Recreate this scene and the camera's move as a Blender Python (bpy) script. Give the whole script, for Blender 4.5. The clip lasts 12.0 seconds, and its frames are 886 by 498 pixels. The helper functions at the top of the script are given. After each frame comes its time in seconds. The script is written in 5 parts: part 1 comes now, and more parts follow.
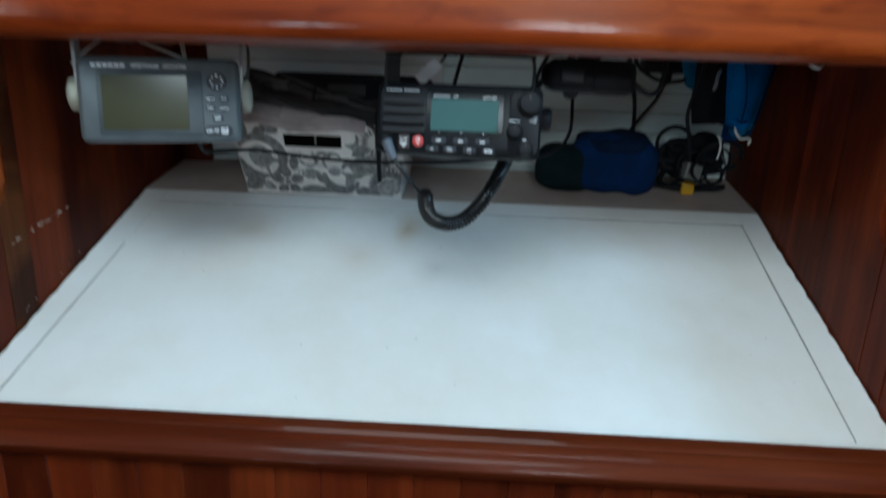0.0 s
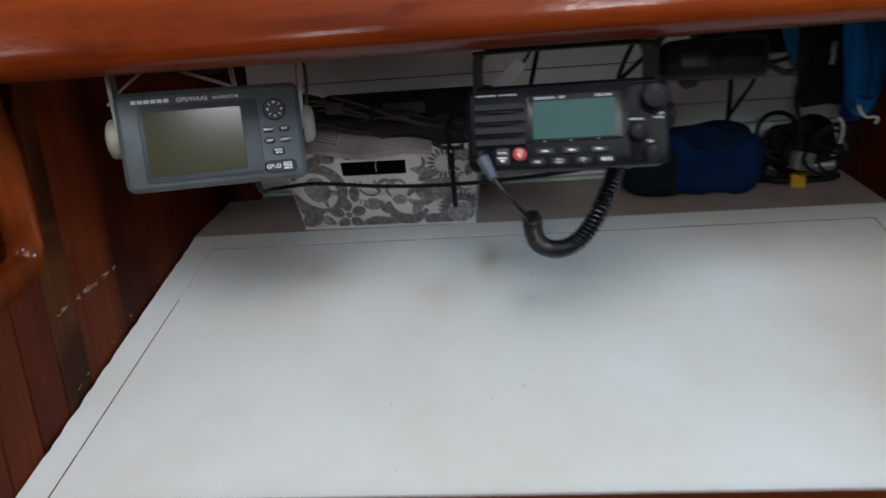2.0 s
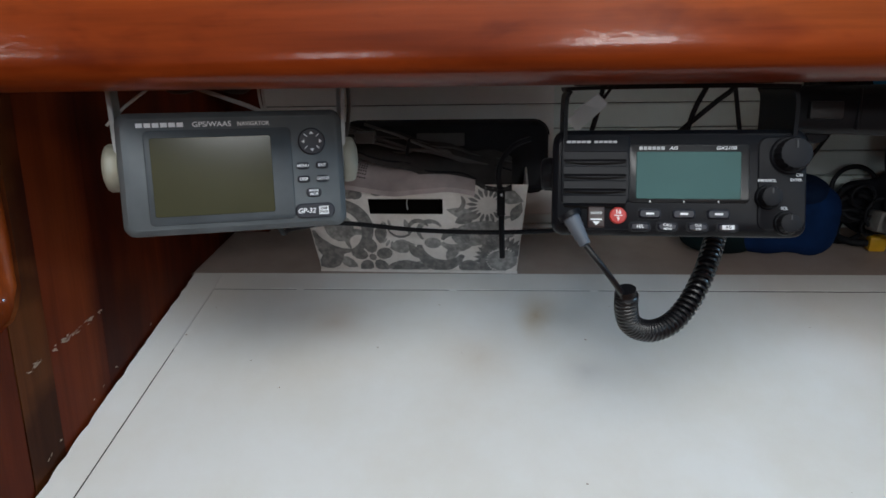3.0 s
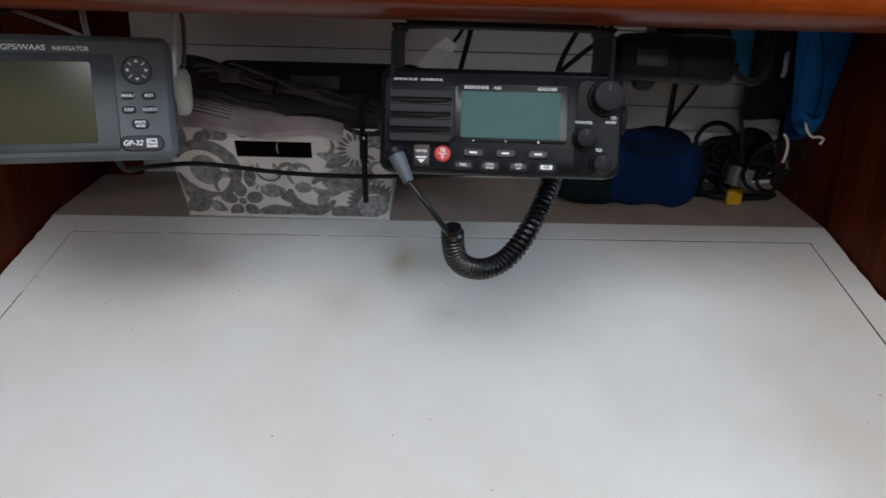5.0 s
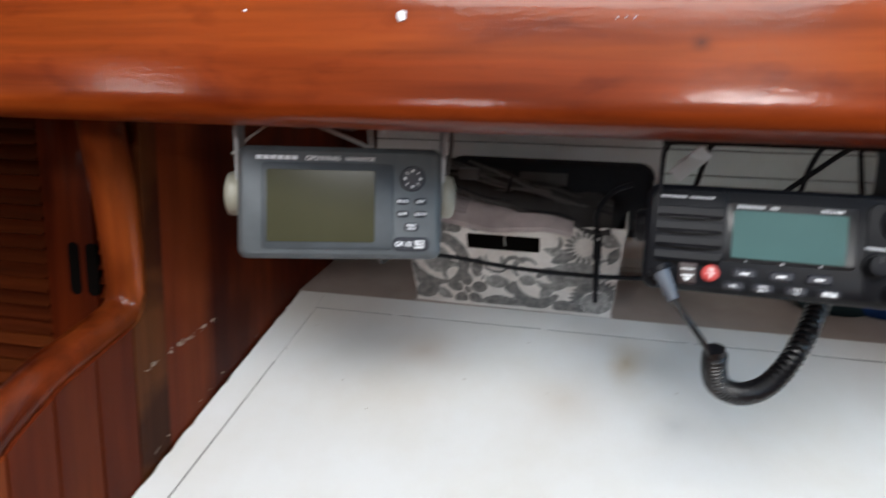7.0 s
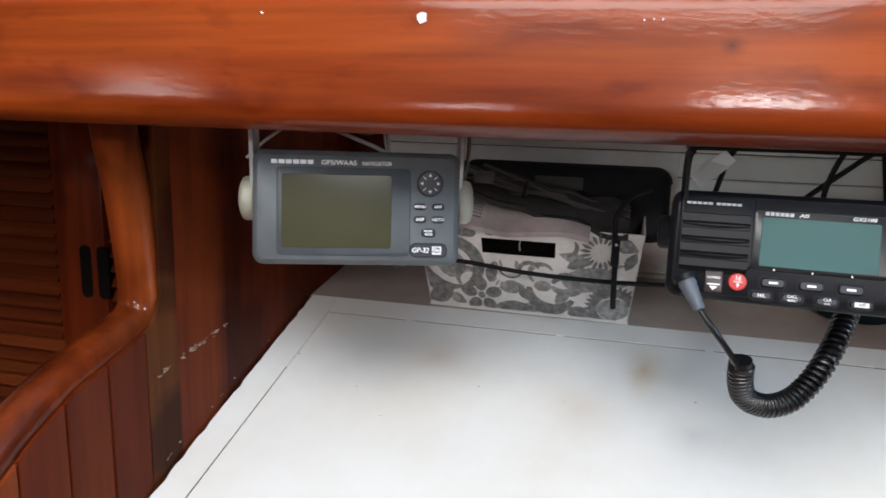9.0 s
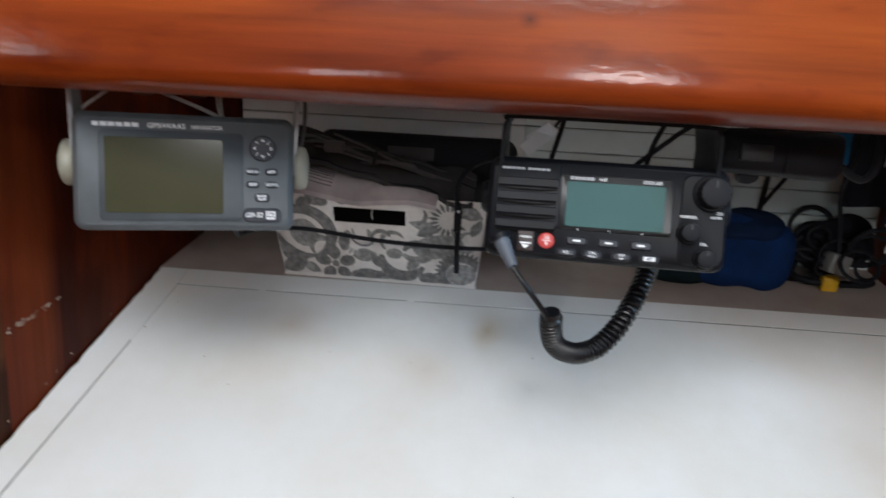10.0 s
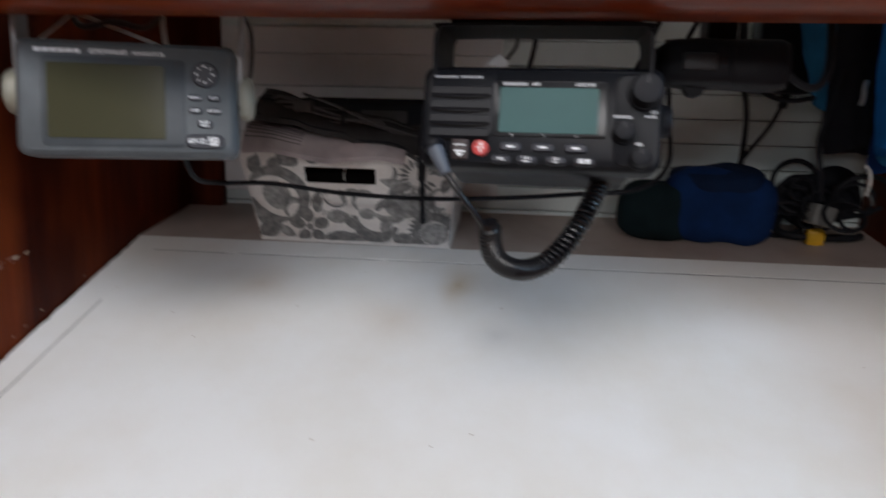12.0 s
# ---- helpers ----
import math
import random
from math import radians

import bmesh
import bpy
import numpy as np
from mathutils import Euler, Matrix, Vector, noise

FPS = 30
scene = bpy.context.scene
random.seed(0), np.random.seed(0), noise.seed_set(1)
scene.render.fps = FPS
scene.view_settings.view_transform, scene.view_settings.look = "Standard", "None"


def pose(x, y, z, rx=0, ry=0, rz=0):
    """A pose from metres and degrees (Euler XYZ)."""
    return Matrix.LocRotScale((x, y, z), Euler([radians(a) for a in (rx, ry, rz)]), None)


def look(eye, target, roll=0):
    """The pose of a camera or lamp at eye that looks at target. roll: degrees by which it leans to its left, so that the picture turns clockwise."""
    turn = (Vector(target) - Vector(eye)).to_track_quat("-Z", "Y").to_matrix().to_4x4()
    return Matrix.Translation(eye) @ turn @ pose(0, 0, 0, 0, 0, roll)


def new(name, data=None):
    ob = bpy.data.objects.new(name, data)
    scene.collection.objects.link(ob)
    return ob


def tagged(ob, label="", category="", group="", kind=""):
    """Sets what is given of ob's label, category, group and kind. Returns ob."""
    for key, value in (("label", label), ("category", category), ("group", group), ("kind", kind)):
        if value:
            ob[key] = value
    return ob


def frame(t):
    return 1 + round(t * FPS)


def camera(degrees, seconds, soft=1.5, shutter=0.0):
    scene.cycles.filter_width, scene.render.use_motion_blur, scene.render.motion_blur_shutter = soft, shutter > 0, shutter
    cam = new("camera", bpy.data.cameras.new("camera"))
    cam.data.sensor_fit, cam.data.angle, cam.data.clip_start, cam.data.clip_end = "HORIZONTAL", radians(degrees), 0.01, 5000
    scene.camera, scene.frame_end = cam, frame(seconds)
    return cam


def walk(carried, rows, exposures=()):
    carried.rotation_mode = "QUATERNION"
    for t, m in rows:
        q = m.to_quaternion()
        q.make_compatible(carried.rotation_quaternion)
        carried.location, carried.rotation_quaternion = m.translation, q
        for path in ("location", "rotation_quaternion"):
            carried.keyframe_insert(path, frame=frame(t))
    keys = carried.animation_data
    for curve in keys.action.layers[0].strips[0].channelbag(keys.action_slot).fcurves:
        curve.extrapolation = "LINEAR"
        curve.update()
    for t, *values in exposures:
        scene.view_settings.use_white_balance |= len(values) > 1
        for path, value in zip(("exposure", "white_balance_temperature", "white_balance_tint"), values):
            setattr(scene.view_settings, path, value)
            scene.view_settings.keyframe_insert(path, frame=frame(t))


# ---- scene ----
cam = camera(66.5, 12.0, 1.6, 0.55)
PATH = [
    (0, (0.144, 0.3905, 1.1651), (0.071, 2.3077, 0.6002), 1.94),
    (0.3, (0.149, 0.334, 1.186), (0.041, 2.283, 0.75), 0.9),
    (0.5, (0.149, 0.2824, 1.1872), (0.033, 2.2411, 0.7997), -0.68),
    (0.8, (0.1718, 0.2535, 1.1854), (0.0867, 2.2166, 0.8121), -4.45),
    (1, (0.165, 0.2487, 1.1584), (0.062, 2.2136, 0.7997), -5.07),
    (1.3, (0.1458, 0.2526, 1.1325), (0.015, 2.2055, 0.7211), -3.96),
    (1.5, (0.122, 0.3015, 1.1291), (-0.078, 2.2467, 0.7091), -3.55),
    (1.7, (0.113, 0.383, 1.139), (-0.12, 2.325, 0.718), -3.3),
    (2, (0.062, 0.5104, 1.1488), (-0.1051, 2.4358, 0.6342), -3.98),
    (2.2, (0.035, 0.571, 1.15), (-0.152, 2.495, 0.637), -2.3),
    (2.5, (0.004, 0.6218, 1.156), (-0.113, 2.5518, 0.6448), -0.98),
    (2.7, (-0.0131, 0.635, 1.1618), (-0.1425, 2.5771, 0.7019), -0.86),
    (4.3, (0.0177, 0.6339, 1.1543), (0.0043, 2.5661, 0.638), 1.7),
    (4.5, (0.044, 0.6383, 1.1552), (0.092, 2.5594, 0.601), 1.62),
    (4.8, (0.059, 0.638, 1.151), (0.138, 2.552, 0.577), 1.6),
    (5, (0.067, 0.629, 1.146), (0.141, 2.5427, 0.5696), 1.54),
    (5.2, (0.077, 0.625, 1.15), (0.164, 2.541, 0.582), 1.0),
    (5.5, (0.076, 0.6136, 1.1549), (0.134, 2.5383, 0.6144), 0.68),
    (5.8, (0.048, 0.6087, 1.1539), (-0.0044, 2.5387, 0.6321), 1.13),
    (6, (0.016, 0.6171, 1.1649), (-0.257, 2.553, 0.7434), 3.01),
    (6.2, (0.0041, 0.6162, 1.1818), (-0.3782, 2.5448, 0.8153), 1.84),
    (6.5, (0.005, 0.6179, 1.1815), (-0.39, 2.5475, 0.834), 1.85),
    (6.7, (0.007, 0.622, 1.18), (-0.365, 2.553, 0.819), 2.0),
    (7, (0.002, 0.6232, 1.1739), (-0.4369, 2.5365, 0.791), 1.69),
    (7.2, (-0.0049, 0.6297, 1.1672), (-0.5184, 2.5179, 0.754), 0.43),
    (8.8, (-0.0125, 0.6295, 1.1726), (-0.4989, 2.5374, 0.8216), 1.46),
    (9, (-0.009, 0.6323, 1.1754), (-0.47, 2.5412, 0.7968), 1.77),
    (9.2, (-0.009, 0.634, 1.174), (-0.432, 2.552, 0.796), 2.3),
    (9.5, (0.006, 0.6282, 1.1748), (-0.3171, 2.5654, 0.7966), 2.79),
    (9.8, (0.0257, 0.6218, 1.1755), (-0.1853, 2.5698, 0.7748), 2.79),
    (10, (0.038, 0.6193, 1.1701), (-0.086, 2.5682, 0.7385), 3.15),
    (10.2, (0.047, 0.624, 1.174), (-0.061, 2.57, 0.729), 4.1),
    (10.5, (0.039, 0.6191, 1.1679), (-0.095, 2.5693, 0.7449), 2.38),
    (10.7, (0.043, 0.628, 1.171), (-0.074, 2.582, 0.759), 2.1),
    (11, (0.058, 0.6254, 1.1683), (0.006, 2.5737, 0.7193), 1.4),
    (11.2, (0.078, 0.615, 1.162), (0.055, 2.569, 0.738), 1.0),
    (11.5, (0.091, 0.6039, 1.1121), (-0.066, 2.5701, 0.7815), -0.4),
    (11.7, (0.09, 0.617, 1.093), (-0.191, 2.572, 0.78), 0.4),
    (12, (0.111, 0.6148, 1.0853), (-0.0899, 2.5714, 0.7232), 1.5),
]
EXPOSURES = [
    (0.0, -0.50, 5600, -5), (0.5, -0.70, 5800, -3), (1.0, -0.93, 5950, -1), (1.5, -0.2, 6250, 4), (2.0, -0.71, 6400, 7), (2.5, -0.60, 6450, 7),
    (4.5, -0.59, 6550, 10), (5.5, -0.65, 6550, 10), (6.0, -0.54, 6650, 10), (6.5, -0.05, 6650, 10), (7.0, 0.01, 6650, 10), (9.0, 0.13, 6700, 11),
    (9.5, 0.03, 6550, 10), (10.0, -0.2, 6550, 10), (10.5, -0.38, 6550, 10), (11.0, -0.30, 6600, 10), (11.5, -0.43, 6650, 13), (12.0, -0.52, 6700, 14),
]
walk(cam, [(t, look(eye, target, roll)) for t, eye, target, roll in PATH], EXPOSURES)

# ---- daylight ----
world = bpy.data.worlds.new("sky")
scene.world = world
world.use_nodes = True
wn = world.node_tree.nodes
sky = wn.new("ShaderNodeTexSky")
sky.sky_type, sky.sun_disc = "NISHITA", False
sky.sun_elevation, sky.sun_rotation = radians(50), radians(200)
world.node_tree.links.new(sky.outputs[0], wn["Background"].inputs[0])
wn["Background"].inputs[1].default_value = 0.1


def opening_light(name, eye, target, w, h, power, colour):
    """Area lamp standing in an opening of the cabin, for sky light or fill."""
    data = bpy.data.lights.new(name, "AREA")
    data.shape, data.size, data.size_y, data.energy, data.color = "RECTANGLE", w, h, power, colour
    ob = new(name, data)
    ob.matrix_world = look(eye, target)
    return ob


opening_light("hatch_daylight", (0.02, -0.06, 2.02), (0.02, 0.1, 0), 1.0, 0.7, 34.0, (0.96, 0.97, 0.98))
# Added fill over the shelf that keeps the hull lining white; no known hatch.
opening_light("lining_fill", (0.25, 1.27, 2.02), (0.25, 1.29, 0), 0.9, 0.26, 22.0, (0.92, 0.97, 1.0))
opening_light("companionway_daylight", (0.6, -1.58, 1.815), (0.5, 1.0, 0.95), 0.42, 0.18, 17.0, (0.96, 0.98, 1.0))
# Unseen window, lowered as a fill for the back wall under the shelf.
opening_light("port_window_fill", (-0.68, -1.58, 1.36), (0.0, 1.5, 1.05), 0.32, 0.28, 6.5, (0.8, 0.91, 1.0))
opening_light("east_port_daylight", (1.985, 0.25, 1.62), (-0.35, 1.3, 0.9), 0.5, 0.26, 25.0, (0.42, 0.71, 1.0))
opening_light("west_port_daylight", (-1.985, -1.05, 1.6), (0.0, 1.0, 1.1), 0.34, 0.22, 4.0, (0.95, 0.97, 1.0))


# ---- materials ----
def mat(name, colour=(0.5, 0.5, 0.5), rough=0.5, metal=0.0, coat=0.0):
    m = bpy.data.materials.new(name)
    m.use_nodes = True
    b = m.node_tree.nodes["Principled BSDF"]
    b.inputs["Base Color"].default_value = (*colour, 1)
    b.inputs["Roughness"].default_value = rough
    b.inputs["Metallic"].default_value = metal
    b.inputs["Coat Weight"].default_value = coat
    b.inputs["Coat Roughness"].default_value = 0.1
    return m


def node(m, kind, **sockets):
    n = m.node_tree.nodes.new(kind)
    for key, value in sockets.items():
        n.inputs[key.replace("_", " ")].default_value = value
    return n


def link(m, a, b):
    m.node_tree.links.new(a, b)


def bsdf(m):
    return m.node_tree.nodes["Principled BSDF"]


def coords(m, scale, out="Object"):
    tc = m.node_tree.nodes.new("ShaderNodeTexCoord")
    mp = node(m, "ShaderNodeMapping", Scale=scale)
    link(m, tc.outputs[out], mp.inputs["Vector"])
    return mp.outputs["Vector"]


def ramp(m, fac, stops):
    r = m.node_tree.nodes.new("ShaderNodeValToRGB")
    while len(r.color_ramp.elements) < len(stops):
        r.color_ramp.elements.new(0.5)
    for e, (p, c) in zip(r.color_ramp.elements, stops):
        e.position, e.color = p, (*c, 1)
    link(m, fac, r.inputs["Fac"])
    return r.outputs["Color"]


def relief(m, height, strength=0.2, distance=0.001):
    b = node(m, "ShaderNodeBump", Strength=strength, Distance=distance)
    link(m, height, b.inputs["Height"])
    link(m, b.outputs["Normal"], bsdf(m).inputs["Normal"])


def blend(m, a, b, fac, mode="MIX"):
    x = m.node_tree.nodes.new("ShaderNodeMix")
    x.data_type, x.blend_type = "RGBA", mode
    if isinstance(fac, float):
        x.inputs["Factor"].default_value = fac
    else:
        link(m, fac, x.inputs["Factor"])
    link(m, a, x.inputs[6])
    link(m, b, x.inputs[7])
    return x.outputs[2]


def varnished(name, dark, mid, light, along, rough=0.25, coat=1.0, vary=0.3):
    """Varnished timber with grain along one axis, broad figure and streaks."""
    m = mat(name, mid, rough, 0, coat)
    bsdf(m).inputs["Specular IOR Level"].default_value = 0.07
    fine = [90.0, 90.0, 90.0]
    broad = [9.0, 9.0, 9.0]
    fine["xyz".index(along)] = 4.0
    broad["xyz".index(along)] = 0.9
    oi = m.node_tree.nodes.new("ShaderNodeObjectInfo")
    shift = m.node_tree.nodes.new("ShaderNodeVectorMath")
    shift.operation = "MULTIPLY_ADD"
    tc = m.node_tree.nodes.new("ShaderNodeTexCoord")
    link(m, oi.outputs["Random"], shift.inputs[0])
    shift.inputs[1].default_value = (7.0, 5.0, 9.0)
    link(m, tc.outputs["Object"], shift.inputs[2])
    mf, mb = node(m, "ShaderNodeMapping", Scale=fine), node(m, "ShaderNodeMapping", Scale=broad)
    link(m, shift.outputs[0], mf.inputs["Vector"])
    link(m, shift.outputs[0], mb.inputs["Vector"])
    nf = node(m, "ShaderNodeTexNoise", Scale=1.0, Detail=5.0, Roughness=0.65)
    nb = node(m, "ShaderNodeTexNoise", Scale=1.0, Detail=4.0, Roughness=0.55, Distortion=0.8)
    link(m, mf.outputs[0], nf.inputs["Vector"])
    link(m, mb.outputs[0], nb.inputs["Vector"])
    c1 = ramp(m, nb.outputs["Fac"], [(0.3, dark), (0.5, mid), (0.72, light)])
    c2 = ramp(m, nf.outputs["Fac"], [(0.35, (0.55, 0.5, 0.48)), (0.6, (1, 1, 1))])
    c3 = blend(m, c1, c2, 0.55, "MULTIPLY")
    tone = ramp(m, oi.outputs["Random"], [(0.0, (1 - vary, 1 - vary, 1 - vary)), (1.0, (1, 1, 1))])
    link(m, blend(m, c3, tone, 1.0, "MULTIPLY"), bsdf(m).inputs["Base Color"])
    rr = m.node_tree.nodes.new("ShaderNodeMapRange")
    link(m, nb.outputs["Fac"], rr.inputs["Value"])
    rr.inputs["To Min"].default_value, rr.inputs["To Max"].default_value = rough * 0.7, rough * 1.5
    link(m, rr.outputs[0], bsdf(m).inputs["Roughness"])
    relief(m, nf.outputs["Fac"], 0.12, 0.0006)
    return m


def painted(name, colour, rough=0.45, grime=(0.8, 0.78, 0.74), scale=14.0, amount=0.5, bump=0.08):
    """Paint or laminate with faint stains, specks and unevenness."""
    m = mat(name, colour, rough)
    v = coords(m, (1, 1, 1))
    big = node(m, "ShaderNodeTexNoise", Scale=scale, Detail=6.0, Roughness=0.6)
    small = node(m, "ShaderNodeTexNoise", Scale=scale * 30, Detail=3.0)
    link(m, v, big.inputs["Vector"])
    link(m, v, small.inputs["Vector"])
    g = tuple(colour[i] * grime[i] for i in range(3))
    c = ramp(m, big.outputs["Fac"], [(0.35, tuple(colour[i] * (1 - amount) + g[i] * amount for i in range(3))), (0.6, colour)])
    link(m, c, bsdf(m).inputs["Base Color"])
    relief(m, small.outputs["Fac"], bump, 0.0005)
    return m


def plastic(name, colour, rough=0.45, grain=900.0, bump=0.12):
    m = mat(name, colour, rough)
    v = coords(m, (1, 1, 1))
    n = node(m, "ShaderNodeTexNoise", Scale=grain, Detail=2.0)
    d = node(m, "ShaderNodeTexNoise", Scale=35.0, Detail=5.0)
    link(m, v, n.inputs["Vector"])
    link(m, v, d.inputs["Vector"])
    c = ramp(m, d.outputs["Fac"], [(0.3, tuple(x * 0.82 for x in colour)), (0.7, tuple(min(1, x * 1.12) for x in colour))])
    link(m, c, bsdf(m).inputs["Base Color"])
    relief(m, n.outputs["Fac"], bump, 0.0002)
    return m


BEAM_WOOD = varnished("varnished_mahogany_beam", (0.122, 0.017, 0.0032), (0.25, 0.04, 0.0058), (0.345, 0.07, 0.009), "x", 0.34, 0.34, 0.0)
SAP_WOOD = varnished("pale_sapwood_plank", (0.045, 0.008, 0.0025), (0.085, 0.019, 0.005), (0.125, 0.04, 0.01), "z", 0.45, 0.12, 0.1)
LIP_WOOD = varnished("varnished_mahogany_rail", (0.035, 0.0055, 0.002), (0.08, 0.0135, 0.0037), (0.125, 0.026, 0.007), "x", 0.36, 0.1, 0.0)


def rippled(m, strength):
    """Brush ripples in thick varnish, felt by the coat alone."""
    v = coords(m, (110.0, 160.0, 260.0))
    n = node(m, "ShaderNodeTexNoise", Scale=1.0, Detail=3.0)
    link(m, v, n.inputs["Vector"])
    b = node(m, "ShaderNodeBump", Strength=strength, Distance=0.0012)
    link(m, n.outputs["Fac"], b.inputs["Height"])
    link(m, b.outputs["Normal"], bsdf(m).inputs["Coat Normal"])


bsdf(BEAM_WOOD).inputs["Specular IOR Level"].default_value = 0.09
bsdf(BEAM_WOOD).inputs["Coat Roughness"].default_value = 0.12
rippled(BEAM_WOOD, 0.14)


def mottled(m, scale, low, dark):
    """Darker bands and knots in the timber."""
    n = node(m, "ShaderNodeTexNoise", Scale=1.0, Detail=3.0, Roughness=0.5, Distortion=0.3)
    link(m, coords(m, scale), n.inputs["Vector"])
    c = ramp(m, n.outputs["Fac"], [(low, dark), (low + 0.16, (1, 1, 1))])
    base = bsdf(m).inputs["Base Color"].links[0].from_socket
    link(m, blend(m, base, c, 1.0, "MULTIPLY"), bsdf(m).inputs["Base Color"])


mottled(BEAM_WOOD, (2.5, 14.0, 22.0), 0.36, (0.66, 0.58, 0.58))
mottled(BEAM_WOOD, (16.0, 30.0, 40.0), 0.3, (0.72, 0.62, 0.62))
rippled(LIP_WOOD, 0.15)
PLANK_WOOD = varnished("varnished_mahogany_plank", (0.042, 0.0057, 0.0019), (0.118, 0.017, 0.004), (0.19, 0.036, 0.0077), "z", 0.45, 0.12, 0.25)
TRIM_WOOD = varnished("varnished_mahogany_trim", (0.06, 0.0095, 0.003), (0.15, 0.024, 0.0053), (0.24, 0.05, 0.009), "z", 0.3, 0.65, 0.0)
mottled(PLANK_WOOD, (9.0, 9.0, 4.0), 0.34, (0.45, 0.4, 0.4))
mottled(SAP_WOOD, (7.0, 7.0, 10.0), 0.42, (0.4, 0.34, 0.34))
mottled(TRIM_WOOD, (14.0, 14.0, 9.0), 0.38, (0.5, 0.42, 0.4))
LOUVRE_WOOD = varnished("varnished_mahogany_slat", (0.05, 0.009, 0.003), (0.105, 0.02, 0.0055), (0.15, 0.034, 0.008), "x", 0.34, 0.8, 0.3)
CABIN_WOOD = varnished("cabin_veneer", (0.1, 0.024, 0.008), (0.19, 0.05, 0.014), (0.28, 0.085, 0.022), "z", 0.4, 0.5, 0.2)
SOLE_WOOD = varnished("cabin_sole_teak", (0.12, 0.05, 0.02), (0.22, 0.1, 0.04), (0.3, 0.15, 0.06), "x", 0.5, 0.2, 0.3)
RULER_WOOD = varnished("pale_boxwood", (0.36, 0.22, 0.085), (0.46, 0.3, 0.13), (0.53, 0.36, 0.17), "x", 0.5, 0.1, 0.0)
BATTEN_WOOD = varnished("dull_brown_batten", (0.2, 0.1, 0.05), (0.3, 0.16, 0.09), (0.36, 0.21, 0.12), "x", 0.5, 0.1, 0.0)
LAMINATE = painted("white_laminate", (0.78, 0.78, 0.77), 0.38, (0.9, 0.86, 0.8), 5.0, 0.7, 0.05)
LID_LAMINATE = painted("stained_white_laminate", (0.78, 0.78, 0.77), 0.38, (0.9, 0.86, 0.8), 5.0, 0.7, 0.05)


def stain(m, centre, size, colour, strength, upright=False):
    """A soft, ragged stain at one place of a flat or an upright surface."""
    tc = m.node_tree.nodes.new("ShaderNodeTexCoord")
    n = node(m, "ShaderNodeTexNoise", Scale=16.0, Detail=4.0)
    link(m, tc.outputs["Object"], n.inputs["Vector"])
    warp = m.node_tree.nodes.new("ShaderNodeVectorMath")
    warp.operation = "MULTIPLY_ADD"
    link(m, n.outputs["Color"], warp.inputs[0])
    wobble = min(0.035, size[0])
    warp.inputs[1].default_value = (wobble, wobble, 0.0)
    link(m, tc.outputs["Object"], warp.inputs[2])
    if upright:
        mp = node(m, "ShaderNodeMapping", Scale=(1 / size[0], 0.0, 1 / size[1]), Location=(-(centre[0] + wobble / 2) / size[0], 0.0, -centre[1] / size[1]))
    else:
        mp = node(m, "ShaderNodeMapping", Scale=(1 / size[0], 1 / size[1], 0.0), Location=(-(centre[0] + wobble / 2) / size[0], -(centre[1] + wobble / 2) / size[1], 0.0))
    link(m, warp.outputs[0], mp.inputs["Vector"])
    g = m.node_tree.nodes.new("ShaderNodeTexGradient")
    g.gradient_type = "QUADRATIC_SPHERE"
    link(m, mp.outputs[0], g.inputs["Vector"])
    fac = m.node_tree.nodes.new("ShaderNodeMath")
    fac.operation = "MULTIPLY"
    link(m, g.outputs["Fac"], fac.inputs[0])
    fac.inputs[1].default_value = strength
    rgb = m.node_tree.nodes.new("ShaderNodeRGB")
    rgb.outputs[0].default_value = (*colour, 1)
    base = bsdf(m).inputs["Base Color"].links[0].from_socket
    link(m, blend(m, base, rgb.outputs[0], fac.outputs[0]), bsdf(m).inputs["Base Color"])


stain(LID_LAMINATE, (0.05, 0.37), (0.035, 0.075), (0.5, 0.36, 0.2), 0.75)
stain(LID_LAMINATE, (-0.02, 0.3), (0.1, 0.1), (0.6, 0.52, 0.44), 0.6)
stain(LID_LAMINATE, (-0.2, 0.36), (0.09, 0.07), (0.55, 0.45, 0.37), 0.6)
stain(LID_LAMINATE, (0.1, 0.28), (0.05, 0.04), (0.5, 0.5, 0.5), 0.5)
stain(BEAM_WOOD, (0.057, 0.061), (0.011, 0.009), (0.07, 0.012, 0.004), 1.0, True)
SHELF_PAINT = painted("grey_beige_paint", (0.43, 0.355, 0.315), 0.55, (0.8, 0.76, 0.72), 12.0, 0.7)
PLANK_PAINT = painted("off_white_plank_paint", (0.71, 0.78, 0.76), 0.5, (0.82, 0.82, 0.78), 9.0, 0.6)
PANEL_PAINT = painted("grey_panel_paint", (0.8, 0.8, 0.79), 0.55, (0.85, 0.83, 0.8), 7.0, 0.7)
LINING = painted("white_hull_lining", (0.73, 0.75, 0.75), 0.6, (0.94, 0.94, 0.93), 3.0, 0.6)
DECKHEAD = painted("cream_deckhead_paint", (0.62, 0.57, 0.5), 0.6, (0.9, 0.88, 0.84), 3.0, 0.6)
DARK_GAP = mat("dark_joint", (0.006, 0.005, 0.0045), 0.9)
bsdf(DARK_GAP).inputs["Specular IOR Level"].default_value = 0.05
GPS_GREY = plastic("blue_grey_plastic", (0.09, 0.102, 0.11), 0.6)
GPS_BEZEL = plastic("dark_blue_grey_plastic", (0.05, 0.06, 0.068), 0.55)
KEY_DARK = plastic("dark_rubber_key", (0.018, 0.02, 0.03), 0.5)
CREAM = plastic("yellowed_cream_plastic", (0.31, 0.305, 0.25), 0.45)
BRACKET_GREY = plastic("pale_grey_metal_paint", (0.42, 0.44, 0.46), 0.4)
